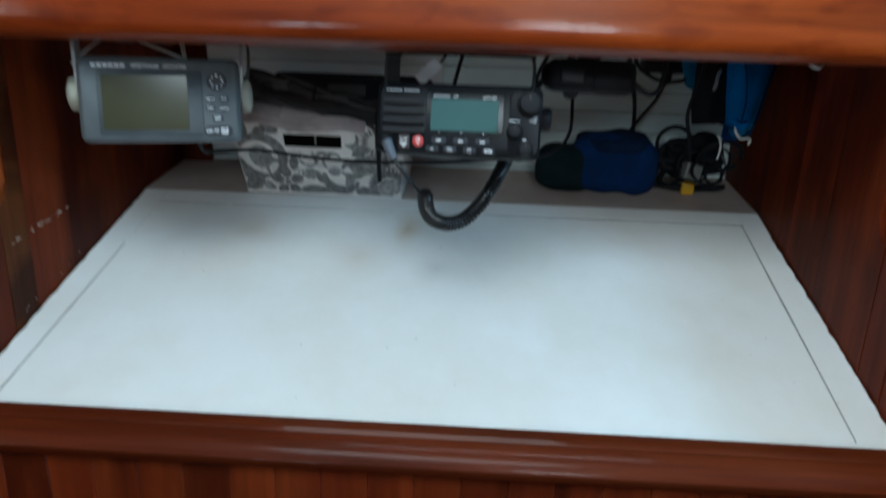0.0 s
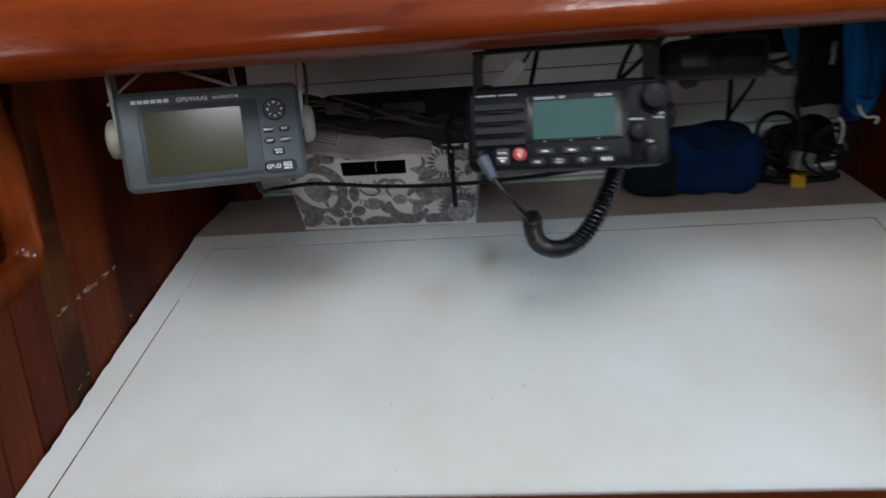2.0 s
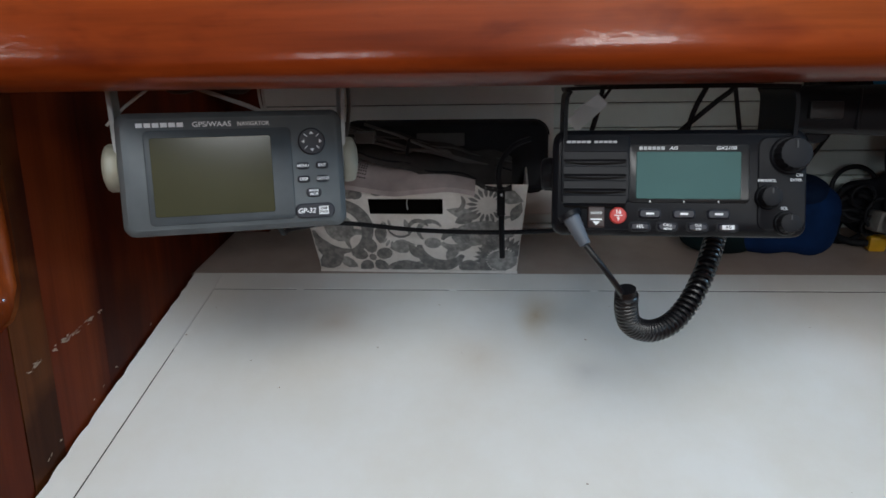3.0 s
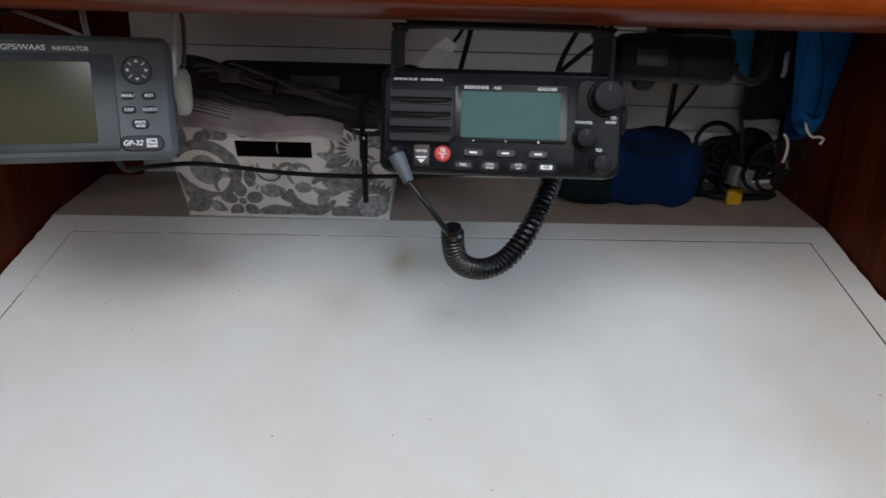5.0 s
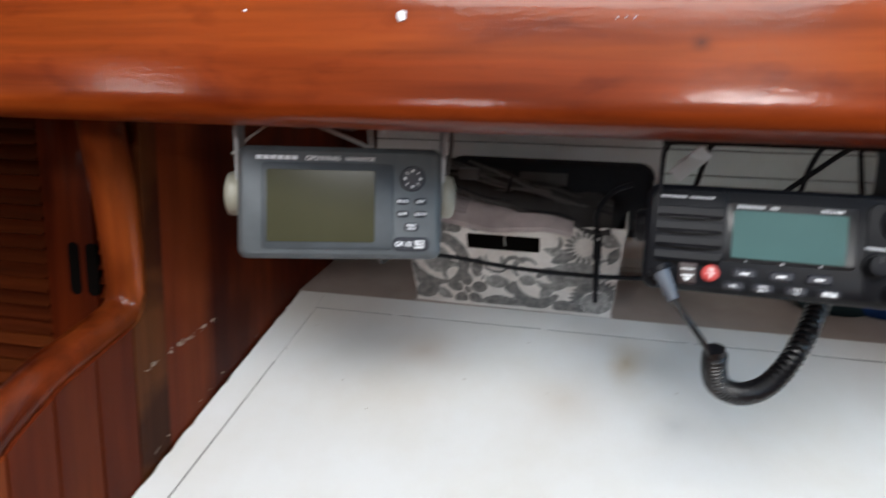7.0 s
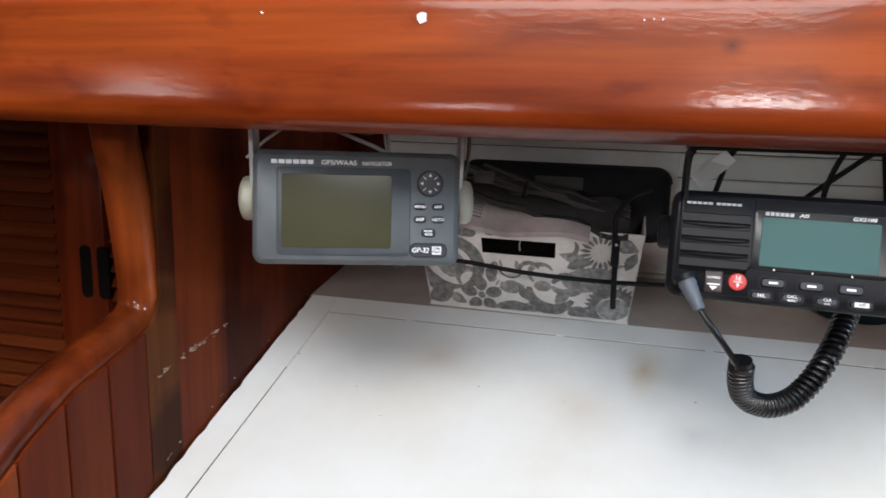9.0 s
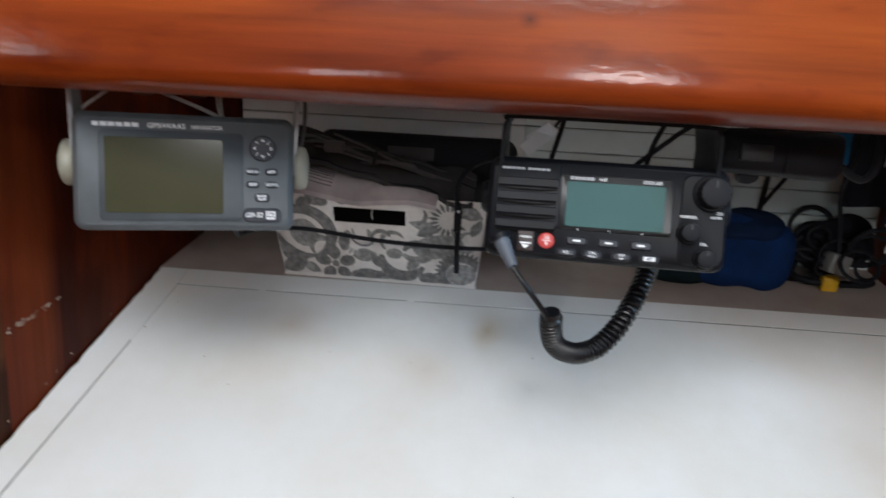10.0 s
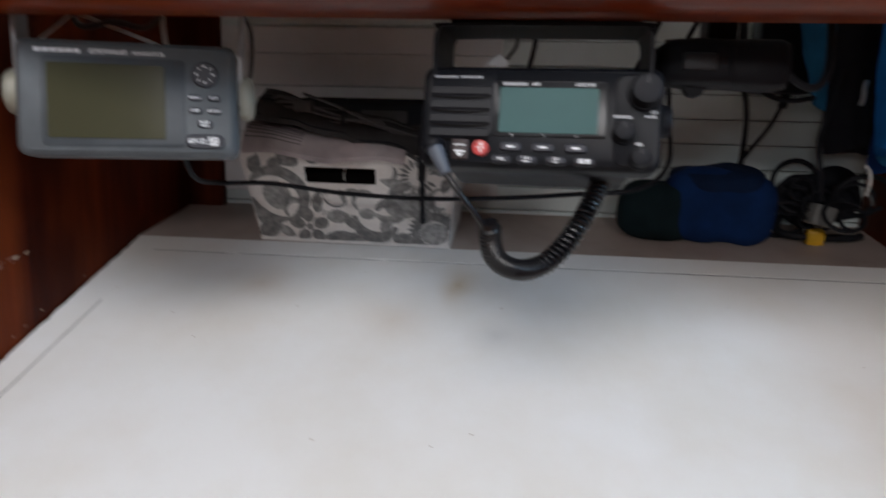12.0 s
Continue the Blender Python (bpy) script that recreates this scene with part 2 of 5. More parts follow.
BLACK = plastic("black_plastic", (0.0072, 0.008, 0.0108), 0.44)
BLACK_SOFT = plastic("black_rubber", (0.011, 0.0115, 0.0145), 0.55, 400.0)
for m in (BLACK, BLACK_SOFT):
    bsdf(m).inputs["Specular IOR Level"].default_value = 0.16
CORD_BLACK = plastic("black_cord_rubber", (0.0045, 0.0046, 0.006), 0.33, 400.0)
BLACK_GLOSS = mat("black_gloss", (0.007, 0.008, 0.01), 0.35)
BOOT_GREY = plastic("grey_rubber_boot", (0.085, 0.1, 0.125), 0.55)
RED_KEY = plastic("red_rubber_key", (0.55, 0.04, 0.035), 0.4)
DISTRESS = plastic("dark_red_flap", (0.024, 0.011, 0.011), 0.5)
WHITE_INK = mat("white_ink", (0.8, 0.82, 0.84), 0.6)
DARK_INK = mat("dark_ink", (0.03, 0.025, 0.02), 0.7)
WHITE_WIRE = plastic("white_wire", (0.62, 0.6, 0.56), 0.5)
CABLE_GREY = plastic("grey_cable", (0.065, 0.06, 0.06), 0.5)
DARK_CABLE = plastic("dark_grey_cable", (0.07, 0.065, 0.066), 0.6)
WALL_GAP_GREY = plastic("dull_grey_wall_gap", (0.2, 0.2, 0.19), 0.5)
MIC_GREY = plastic("charcoal_plastic", (0.028, 0.03, 0.034), 0.5)
YELLOW = plastic("yellow_plastic", (0.75, 0.42, 0.02), 0.4)
STEEL = mat("steel", (0.55, 0.55, 0.55), 0.3, 1.0)
RED_WIRE = plastic("red_wire", (0.45, 0.02, 0.02), 0.45)
CLEAR_TAPE = mat("pale_scuff", (0.32, 0.24, 0.18), 0.7)


def glass_screen(name, colour, rough=0.08):
    m = mat(name, colour, rough)
    v = coords(m, (1, 1, 1))
    n = node(m, "ShaderNodeTexNoise", Scale=18.0, Detail=3.0)
    link(m, v, n.inputs["Vector"])
    c = ramp(m, n.outputs["Fac"], [(0.3, tuple(x * 0.88 for x in colour)), (0.7, colour)])
    link(m, c, bsdf(m).inputs["Base Color"])
    return m


GPS_LCD = glass_screen("unlit_olive_lcd", (0.056, 0.054, 0.029), 0.16)
bsdf(GPS_LCD).inputs["Specular IOR Level"].default_value = 0.22
RADIO_LCD = glass_screen("pale_teal_lcd", (0.053, 0.122, 0.12), 0.4)
bsdf(RADIO_LCD).inputs["Specular IOR Level"].default_value = 0.12


def cloth(name, colour, scale=500.0):
    m = mat(name, colour, 0.9)
    bsdf(m).inputs["Specular IOR Level"].default_value = 0.15
    v = coords(m, (1, 1, 1))
    w = node(m, "ShaderNodeTexVoronoi", Scale=scale)
    n = node(m, "ShaderNodeTexNoise", Scale=25.0, Detail=5.0)
    link(m, v, w.inputs["Vector"])
    link(m, v, n.inputs["Vector"])
    c = ramp(m, n.outputs["Fac"], [(0.3, tuple(x * 0.65 for x in colour)), (0.7, tuple(x * 1.15 for x in colour))])
    link(m, c, bsdf(m).inputs["Base Color"])
    relief(m, w.outputs["Distance"], 0.4, 0.0006)
    return m


NAVY = cloth("navy_blue_fabric", (0.005, 0.026, 0.1))
DARK_NAVY = cloth("blackish_navy_fabric", (0.005, 0.015, 0.045))
DARK_GREEN = cloth("blackish_green_fabric", (0.007, 0.017, 0.02))
BRIGHT_BLUE = cloth("bright_blue_fabric", (0.006, 0.1, 0.31))
DEEP_BLUE = cloth("deep_blue_fabric", (0.014, 0.1, 0.2))
DARK_CLOTH = cloth("black_fabric", (0.01, 0.0105, 0.014))
GREY_NET = cloth("dark_grey_net", (0.05, 0.047, 0.047), 600.0)
WOVEN = cloth("pinkish_grey_woven", (0.47, 0.41, 0.41), 700.0)


def paper(name, colour, dark):
    m = mat(name, colour, 0.65)
    v = coords(m, (1, 1, 1))
    n = node(m, "ShaderNodeTexNoise", Scale=150.0, Detail=6.0)
    k = node(m, "ShaderNodeTexNoise", Scale=14.0, Detail=4.0)
    link(m, v, n.inputs["Vector"])
    link(m, v, k.inputs["Vector"])
    a = ramp(m, n.outputs["Fac"], [(0.4, dark), (0.62, colour)])
    b = ramp(m, k.outputs["Fac"], [(0.3, (0.8, 0.77, 0.74)), (0.6, (1, 1, 1))])
    link(m, blend(m, a, b, 1.0, "MULTIPLY"), bsdf(m).inputs["Base Color"])
    return m


BOX_PAPER = paper("ivory_printed_paper", (0.84, 0.81, 0.78), (0.78, 0.75, 0.72))
PRINT_GREY = paper("grey_print", (0.4, 0.395, 0.38), (0.23, 0.23, 0.225))
PRINT_DARK = paper("dark_grey_print", (0.27, 0.265, 0.255), (0.15, 0.15, 0.15))


# ---- builders ----
def mesh_of(name, bm, material, smooth=True):
    me = bpy.data.meshes.new(name)
    bmesh.ops.recalc_face_normals(bm, faces=bm.faces)
    bm.to_mesh(me)
    bm.free()
    for m in material if isinstance(material, (list, tuple)) else [material]:
        me.materials.append(m)
    if smooth:
        for p in me.polygons:
            p.use_smooth = True
        me.set_sharp_from_angle(angle=radians(38))
    return me


def part(name, bm, material, parent, label="", at=None, smooth=True):
    ob = new(name, mesh_of(name, bm, material, smooth))
    ob.parent = parent
    if at is not None:
        ob.matrix_local = at
    if label:
        ob["label"] = label
    return ob


def thing(name, label, category, at=None, group="", kind=""):
    ob = new(name)
    ob.empty_display_size = 0.02
    if at is not None:
        ob.matrix_world = at
    return tagged(ob, label, category, group, kind)


def solid(name, bm, material, label, category, at=None, group="", kind="", smooth=True):
    ob = new(name, mesh_of(name, bm, material, smooth))
    if at is not None:
        ob.matrix_world = at
    return tagged(ob, label, category, group, kind)


def box(x0, x1, y0, y1, z0, z1, bevel=0.0, segs=2, bm=None):
    bm = bm or bmesh.new()
    made = bmesh.ops.create_cube(bm, size=1)["verts"]
    for v in made:
        v.co = Vector(((x0 + x1) / 2 + v.co.x * (x1 - x0), (y0 + y1) / 2 + v.co.y * (y1 - y0), (z0 + z1) / 2 + v.co.z * (z1 - z0)))
    if bevel:
        edges = list({e for v in made for e in v.link_edges})
        bmesh.ops.bevel(bm, geom=edges, offset=bevel, segments=segs, profile=0.5, affect="EDGES")
    return bm


def rounded_rect(w, h, r, n=5):
    pts = []
    for cx, cz, a0 in ((w / 2 - r, h / 2 - r, 0), (-w / 2 + r, h / 2 - r, 90), (-w / 2 + r, -h / 2 + r, 180), (w / 2 - r, -h / 2 + r, 270)):
        for k in range(n + 1):
            a = radians(a0 + 90 * k / n)
            pts.append((cx + r * math.cos(a), cz + r * math.sin(a)))
    return pts


def slab(outline, y0, y1, chamfer=0.0, cx=0.0, cz=0.0, bm=None):
    """An upright plate in x and z from front y0 to back y1, with a rounded front edge."""
    bm = bm or bmesh.new()
    rings = []
    levels = [(y0, chamfer), (y0 + chamfer * 0.72, chamfer * 0.25), (y0 + chamfer * 1.3, 0.0), (y1, 0.0)] if chamfer else [(y0, 0.0), (y1, 0.0)]
    mx = max(abs(p[0]) for p in outline) or 1
    mz = max(abs(p[1]) for p in outline) or 1
    for y, inset in levels:
        rings.append([bm.verts.new((cx + p[0] * (1 - inset / mx), y, cz + p[1] * (1 - inset / mz))) for p in outline])
    for a, b in zip(rings, rings[1:]):
        for k in range(len(a)):
            bm.faces.new((a[k - 1], a[k], b[k], b[k - 1]))
    bm.faces.new(rings[0])
    bm.faces.new(rings[-1])
    return bm


def extrude_profile(profile, x0, x1, steps=1, wobble=0.0, bm=None):
    """A bar along x with a closed y-z profile."""
    bm = bm or bmesh.new()
    rings = []
    for k in range(steps + 1):
        x = x0 + (x1 - x0) * k / steps
        rings.append([bm.verts.new((x, y + wobble * noise.noise((x * 3, y * 30, z * 30)), z + wobble * noise.noise((x * 2.3 + 9, y * 20, z * 20)))) for y, z in profile])
    for a, b in zip(rings, rings[1:]):
        for k in range(len(a)):
            bm.faces.new((a[k - 1], a[k], b[k], b[k - 1]))
    bm.faces.new(rings[0])
    bm.faces.new(rings[-1])
    return bm


def glide(points, per=8):
    """Points along a smooth curve through the given ones."""
    p = [Vector(q) for q in points]
    p = [2 * p[0] - p[1], *p, 2 * p[-1] - p[-2]]
    out = []
    for a, b, c, d in zip(p, p[1:], p[2:], p[3:]):
        for k in range(per):
            t = k / per
            out.append(0.5 * (2 * b + (c - a) * t + (2 * a - 5 * b + 4 * c - d) * t * t + (3 * b - 3 * c + d - a) * t ** 3))
    out.append(p[-2])
    return out


def sweep(path, section, bm=None, up=None, cap=True):
    """Sweeps a closed section (pairs along side and normal) along a path."""
    bm = bm or bmesh.new()
    rings, side = [], None
    for k, q in enumerate(path):
        d = (path[min(k + 1, len(path) - 1)] - path[max(k - 1, 0)]).normalized()
        if up is not None:
            side = Vector(up)
        elif side is None:
            side = d.orthogonal()
        side = (side - d * side.dot(d)).normalized()
        nrm = d.cross(side)
        rings.append([bm.verts.new(q + side * a + nrm * b) for a, b in section])
    for a, b in zip(rings, rings[1:]):
        for k in range(len(a)):
            bm.faces.new((a[k - 1], a[k], b[k], b[k - 1]))
    if cap:
        bm.faces.new(rings[0])
        bm.faces.new(rings[-1])
    return bm


def ring(r, n=8):
    return [(r * math.cos(2 * math.pi * k / n), r * math.sin(2 * math.pi * k / n)) for k in range(n)]


def tube(points, r, n=8, per=8, bm=None):
    return sweep(glide(points, per), ring(r, n), bm)


def lathe_y(profile, n=24, cx=0.0, cz=0.0, bm=None, flutes=0, depth=0.0):
    """A turned piece about the y axis; profile of (radius, y)."""
    bm = bm or bmesh.new()
    rings = []
    for r, y in profile:
        rings.append([bm.verts.new((cx + r * (1 - (depth if flutes and k % 2 else 0)) * math.cos(2 * math.pi * k / n), y, cz + r * (1 - (depth if flutes and k % 2 else 0)) * math.sin(2 * math.pi * k / n))) for k in range(n)])
    for a, b in zip(rings, rings[1:]):
        for k in range(n):
            bm.faces.new((a[k - 1], a[k], b[k], b[k - 1]))
    bm.faces.new(rings[0])
    bm.faces.new(rings[-1])
    return bm


def lettering(text, size, parent, x, z, y=-0.0005, material=None, italic=0.0, stretch=1.0, name="lettering"):
    """Words laid on an upright face, centred at x and z."""
    cu = bpy.data.curves.new(name, "FONT")
    cu.body, cu.size, cu.align_x, cu.align_y, cu.shear, cu.offset = text, size, "CENTER", "CENTER", italic, size * 0.018
    tmp = bpy.data.objects.new(name, cu)
    me = bpy.data.meshes.new_from_object(tmp)
    bpy.data.objects.remove(tmp)
    me.materials.append(material or WHITE_INK)
    ob = new(name, me)
    ob.parent = parent
    ob.matrix_local = pose(x, y, z, 90, 0, 0) @ Matrix.Diagonal((stretch, 1, 1, 1))
    return ob


def bars(parent, spans, z, h, y=-0.0006, material=None, name="marking"):
    bm = bmesh.new()
    for a, b in spans:
        box(a, b, y, y + 0.0004, z - h / 2, z + h / 2, bm=bm)
    return part(name, bm, material or WHITE_INK, parent)


# ---- setting: cabin shell ----
def plain(name, x0, x1, y0, y1, z0, z1, material, label, category):
    return solid(name, box(x0, x1, y0, y1, z0, z1, 0.002, 1), material, label, category, kind="structure")


floor = plain("floor", -2.0, 2.0, -1.75, 2.3, -0.03, 0.0, SOLE_WOOD, "teak cabin sole with dark seams", "floor")
wall_north = plain("wall_north", -2.0, 2.0, 1.68, 1.71, 0.0, 2.06, LINING, "plain white painted hull lining above the shelf", "wall")


def side_wall_with_port(x, y0, y1):
    """A cabin side with one small port cut through it."""
    bm = bmesh.new()
    for a, b, z0, z1 in ((-1.75, y0, 0.0, 2.06), (y1, 2.3, 0.0, 2.06), (y0, y1, 0.0, 1.46), (y0, y1, 1.78, 2.06)):
        box(x, x + 0.03, a, b, z0, z1, bm=bm)
    return bm


wall_west = solid("wall_west", side_wall_with_port(-2.03, -1.25, -0.85), CABIN_WOOD, "reddish varnished cabin side with a small port", "wall", kind="structure")
wall_east = solid("wall_east", side_wall_with_port(2.0, -0.05, 0.55), CABIN_WOOD, "reddish varnished cabin side with a small port", "wall", kind="structure")


def wall_with_openings():
    """Aft bulkhead with a companionway and one unseen window, set low for fill, cut through it."""
    bm = bmesh.new()
    xs = [-2.0, -0.85, -0.51, 0.37, 0.83, 2.0]
    for k, (a, b) in enumerate(zip(xs, xs[1:])):
        spans = [(0.0, 2.06)]
        if k == 1:
            spans = [(0.0, 1.2), (1.52, 2.06)]
        if k == 3:
            spans = [(0.0, 1.71), (1.92, 2.06)]
        for z0, z1 in spans:
            box(a, b, -1.62, -1.59, z0, z1, bm=bm)
    bmesh.ops.remove_doubles(bm, verts=bm.verts, dist=1e-5)
    return bm


wall_south = solid("wall_south", wall_with_openings(), CABIN_WOOD, "reddish varnished aft bulkhead with a companionway and an unseen window set low for fill light", "wall", kind="structure")


def ceiling_mesh():
    bm = bmesh.new()
    for a, b, c, d in ((-2.0, -0.66, -1.75, 2.3), (0.71, 2.0, -1.75, 2.3), (-0.66, 0.71, 0.31, 1.13), (-0.66, 0.71, 1.41, 2.3), (-0.66, 0.71, -1.75, -0.43), (-0.66, -0.5, -0.43, 0.31), (-0.66, -0.21, 1.13, 1.41)):
        box(a, b, c, d, 2.03, 2.06, bm=bm)
    return bm


ceiling = solid("ceiling", ceiling_mesh(), DECKHEAD, "cream painted deckhead with an open hatch and an added opening for fill light", "ceiling", kind="structure")

# ---- chart table ----
TILT_TABLE = pose(0, 1.077, 0.75, 22, 0, 0)
chart_table = thing("chart_table", "sloping white laminate chart table with a varnished mahogany front rail", "table", pose(0, 1.077, 0.75))


def left_x(v):
    return -0.449 + 0.082 * v


def right_x(v):
    return 0.643 - 0.048 * v


def quad_board(corners, z0, z1, jag=None):
    """A flat board over a four-sided plan in table coordinates."""
    bm = bmesh.new()
    top = [bm.verts.new((u, v, z1)) for u, v in corners]
    low = [bm.verts.new((u, v, z0)) for u, v in corners]
    bm.faces.new(top)
    bm.faces.new(low[::-1])
    for k in range(len(corners)):
        bm.faces.new((top[k - 1], top[k], low[k], low[k - 1]))
    bmesh.ops.bevel(bm, geom=[e for e in bm.edges if all(abs(q.co.z - z1) < 1e-6 for q in e.verts)], offset=0.00015, segments=1, affect="EDGES")
    return bm


SLOPE = pose(0, 0, 0, 22, 0, 0)
G = 0.0005
lid_l0, lid_l1, lid_r0, lid_r1, lid_b, top_b = -0.411, -0.371, 0.594, 0.584, 0.4235, 0.459


def ragged(x0, v0, x1, v1, out, n=46):
    rnd = random.Random(5)
    return [(x0 + (x1 - x0) * k / n + out * abs(rnd.gauss(0, 0.0011)), v0 + (v1 - v0) * k / n) for k in range(n + 1)]


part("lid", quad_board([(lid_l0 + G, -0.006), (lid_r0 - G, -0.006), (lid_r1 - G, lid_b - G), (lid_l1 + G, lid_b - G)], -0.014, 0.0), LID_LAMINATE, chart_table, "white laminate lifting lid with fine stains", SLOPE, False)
part("side_margin", quad_board([(lid_l0 - G, -0.006), (lid_l1 - G, lid_b), (lid_l1 - G, top_b)] + ragged(left_x(top_b) + 0.001, top_b, left_x(0) + 0.001, -0.006, 1), -0.014, -0.0004), LAMINATE, chart_table, "", SLOPE, False)
part("side_margin", quad_board([(lid_r0 + G, -0.006)] + ragged(right_x(0) - 0.001, -0.006, right_x(top_b) - 0.001, top_b, -1) + [(lid_r1 + G, top_b), (lid_r1 + G, lid_b)], -0.014, -0.0004), LAMINATE, chart_table, "", SLOPE, False)
part("back_margin", quad_board([(lid_l1, lid_b + G), (lid_r1, lid_b + G), (lid_r1, top_b), (lid_l1, top_b)], -0.014, -0.0002), LAMINATE, chart_table, "", SLOPE, False)
rnd = random.Random(2)
for a, b, w in ((-0.371, -0.26, 0.0003), (-0.25, -0.16, 0.0005), (-0.158, -0.06, 0.0004), (-0.05, 0.12, 0.0003), (0.13, 0.3, 0.0006), (0.302, 0.41, 0.0009), (0.412, 0.586, 0.0008)):
    part("joint", quad_board([(a, lid_b - w), (b, lid_b - w * 0.6), (b, lid_b + w * 0.9), (a, lid_b + w * 0.7)], -0.0143, 0.0001), DARK_GAP, chart_table, "dark joint behind the lid", SLOPE, False)
for x0, x1, v0, v1, w0, w1 in ((lid_l0, lid_l1, -0.006, 0.06, 0.0005, 0.0005), (lid_l0, lid_l1, 0.062, 0.31, 0.0005, 0.0003), (lid_r0, lid_r1, 0.01, 0.1, 0.0004, 0.0007), (lid_r0, lid_r1, 0.1, 0.24, 0.0007, 0.0011), (lid_r0, lid_r1, 0.24, 0.424, 0.0011, 0.0006)):
    a, b = (x0 + (x1 - x0) * v / lid_b for v in (v0, v1))
    part("joint", quad_board([(a - w0, v0), (a + w0, v0), (b + w1, v1), (b - w1, v1)], -0.0143, 0.00015), DARK_GAP, chart_table, "dark joint beside the lid", SLOPE, False)
rnd = random.Random(4)
for k in range(14):
    a = -0.3 + 0.062 * k + rnd.uniform(0, 0.02)
    part("lifted_edge", quad_board([(a, lid_b + 0.0014), (a + rnd.uniform(0.02, 0.055), lid_b + 0.0015), (a + 0.03, lid_b + 0.0028), (a + 0.004, lid_b + 0.0024)], -0.002, 0.0007), LAMINATE, chart_table, "", SLOPE, False)
part("backing", quad_board([(-0.44, 0.0), (0.635, 0.0), (0.615, 0.455), (-0.405, 0.455)], -0.03, -0.0145), DARK_GAP, chart_table, "dark underside seen in the joints", SLOPE, False)
rnd = random.Random(17)
bm = bmesh.new()
for k in range(26):
    u, v, w = rnd.uniform(-0.44, 0.6), rnd.uniform(0.01, 0.41), rnd.uniform(0.0003, 0.0011)
    box(u - w, u + w, v - w * 0.6, v + w * 0.6, 0.0001, 0.0004, bm=bm)
tagged(part("specks", bm, CLEAR_TAPE, chart_table, "tiny specks and chips of dirt", SLOPE, False), kind="stuff")
RAIL = [(-0.012, -0.03), (-0.01, 0.004), (-0.012, 0.009), (-0.016, 0.0105), (-0.03, 0.0085), (-0.034, 0.0045), (-0.038, 0.0045), (-0.042, 0.0078), (-0.055, 0.004), (-0.063, -0.002), (-0.067, -0.011), (-0.064, -0.021), (-0.055, -0.028), (-0.045, -0.03)]
part("front_rail", extrude_profile(RAIL, -0.475, 0.665, 40, 0.0006), LIP_WOOD, chart_table, "rounded varnished mahogany rail with a groove")
for k in range(22):
    a = -0.47 + 0.0515 * k
    part("front_plank", box(a + 0.0003, a + 0.0512, -0.05, -0.036, -0.74, -0.031, 0.0006, 1), PLANK_WOOD, chart_table)
part("front_backing", box(-0.46, 0.65, -0.036, -0.026, -0.74, -0.033), DARK_GAP, chart_table)

# ---- back ledge behind the table ----
ledge = solid("back_ledge", box(-0.445, 0.65, 0.0, 0.165, -0.02, 0.0, 0.001, 1), SHELF_PAINT, "grey-beige painted ledge behind the chart table", "ledge", pose(0, 1.5035, 0.9195, 12, 0, 0), kind="structure")

# ---- planked back wall ----
back_wall = solid("wall_planked", box(-0.47, 1.6, 0.012, 0.018, 0.5, 1.246), DARK_GAP, "off-white painted wall of narrow horizontal planks", "wall", pose(0, 1.658, 0), kind="structure")
plank_mesh = None
for k in range(20):
    if plank_mesh is None:
        bm = box(-0.47, 1.6, 0.0, 0.0115, 0.0006, 0.0352, 0.0016, 1)
        plank_mesh = mesh_of("plank", bm, PLANK_PAINT)
    ob = new("plank", plank_mesh)
    ob.parent = back_wall
    ob.matrix_local = pose(0, 0.0006 * math.sin(k * 2.3), 0.528 + 0.0359 * k)

for z0, z1, dy in ((0.975, 1.0675, 0.0), (1.0685, 1.138, 0.0008), (1.139, 1.186, 0.0), (1.187, 1.226, 0.001)):
    part("grey_board", box(-0.346, 0.086, -0.0095 + dy, -0.0015, z0, z1, 0.0012, 1), PANEL_PAINT, back_wall, "plain grey board fixed over the planks")
solid("trim", box(-0.3, 0.09, 0.0, 0.016, 1.2275, 1.2445, 0.002, 1), PLANK_PAINT, "pale painted batten under the shelf", "trim", pose(0, 1.64, 0), kind="structure")

# ---- shelf and its fascia beam ----
shelf = thing("overhead_shelf", "overhead shelf with a thick rounded varnished mahogany fascia", "shelf", pose(0, 1.085, 1.163))
BEAM = [(0.055, 0.0), (0.028, 0.0), (0.014, 0.001), (0.004, 0.0038), (-0.002, 0.0078), (-0.0055, 0.0125), (-0.0065, 0.018), (-0.006, 0.025), (-0.0049, 0.035), (-0.0036, 0.045), (-0.0022, 0.055), (-0.0008, 0.065), (0.0006, 0.075), (0.0017, 0.083), (0.0027, 0.0885), (0.005, 0.093), (0.0095, 0.0962), (0.018, 0.0975), (0.055, 0.0975)]
part("fascia", extrude_profile(BEAM, -1.15, 1.35, 110, 0.0009), BEAM_WOOD, shelf, "glossy red-brown rounded mahogany beam with paint chips")
# Unseen underside is white so that it reflects light into the niche.
part("shelf_board", box(-1.15, 1.35, 0.0555, 0.57, 0.0835, 0.0965, 0.001, 1), LINING, shelf, "board of the shelf, whitened to bounce light into the niche")
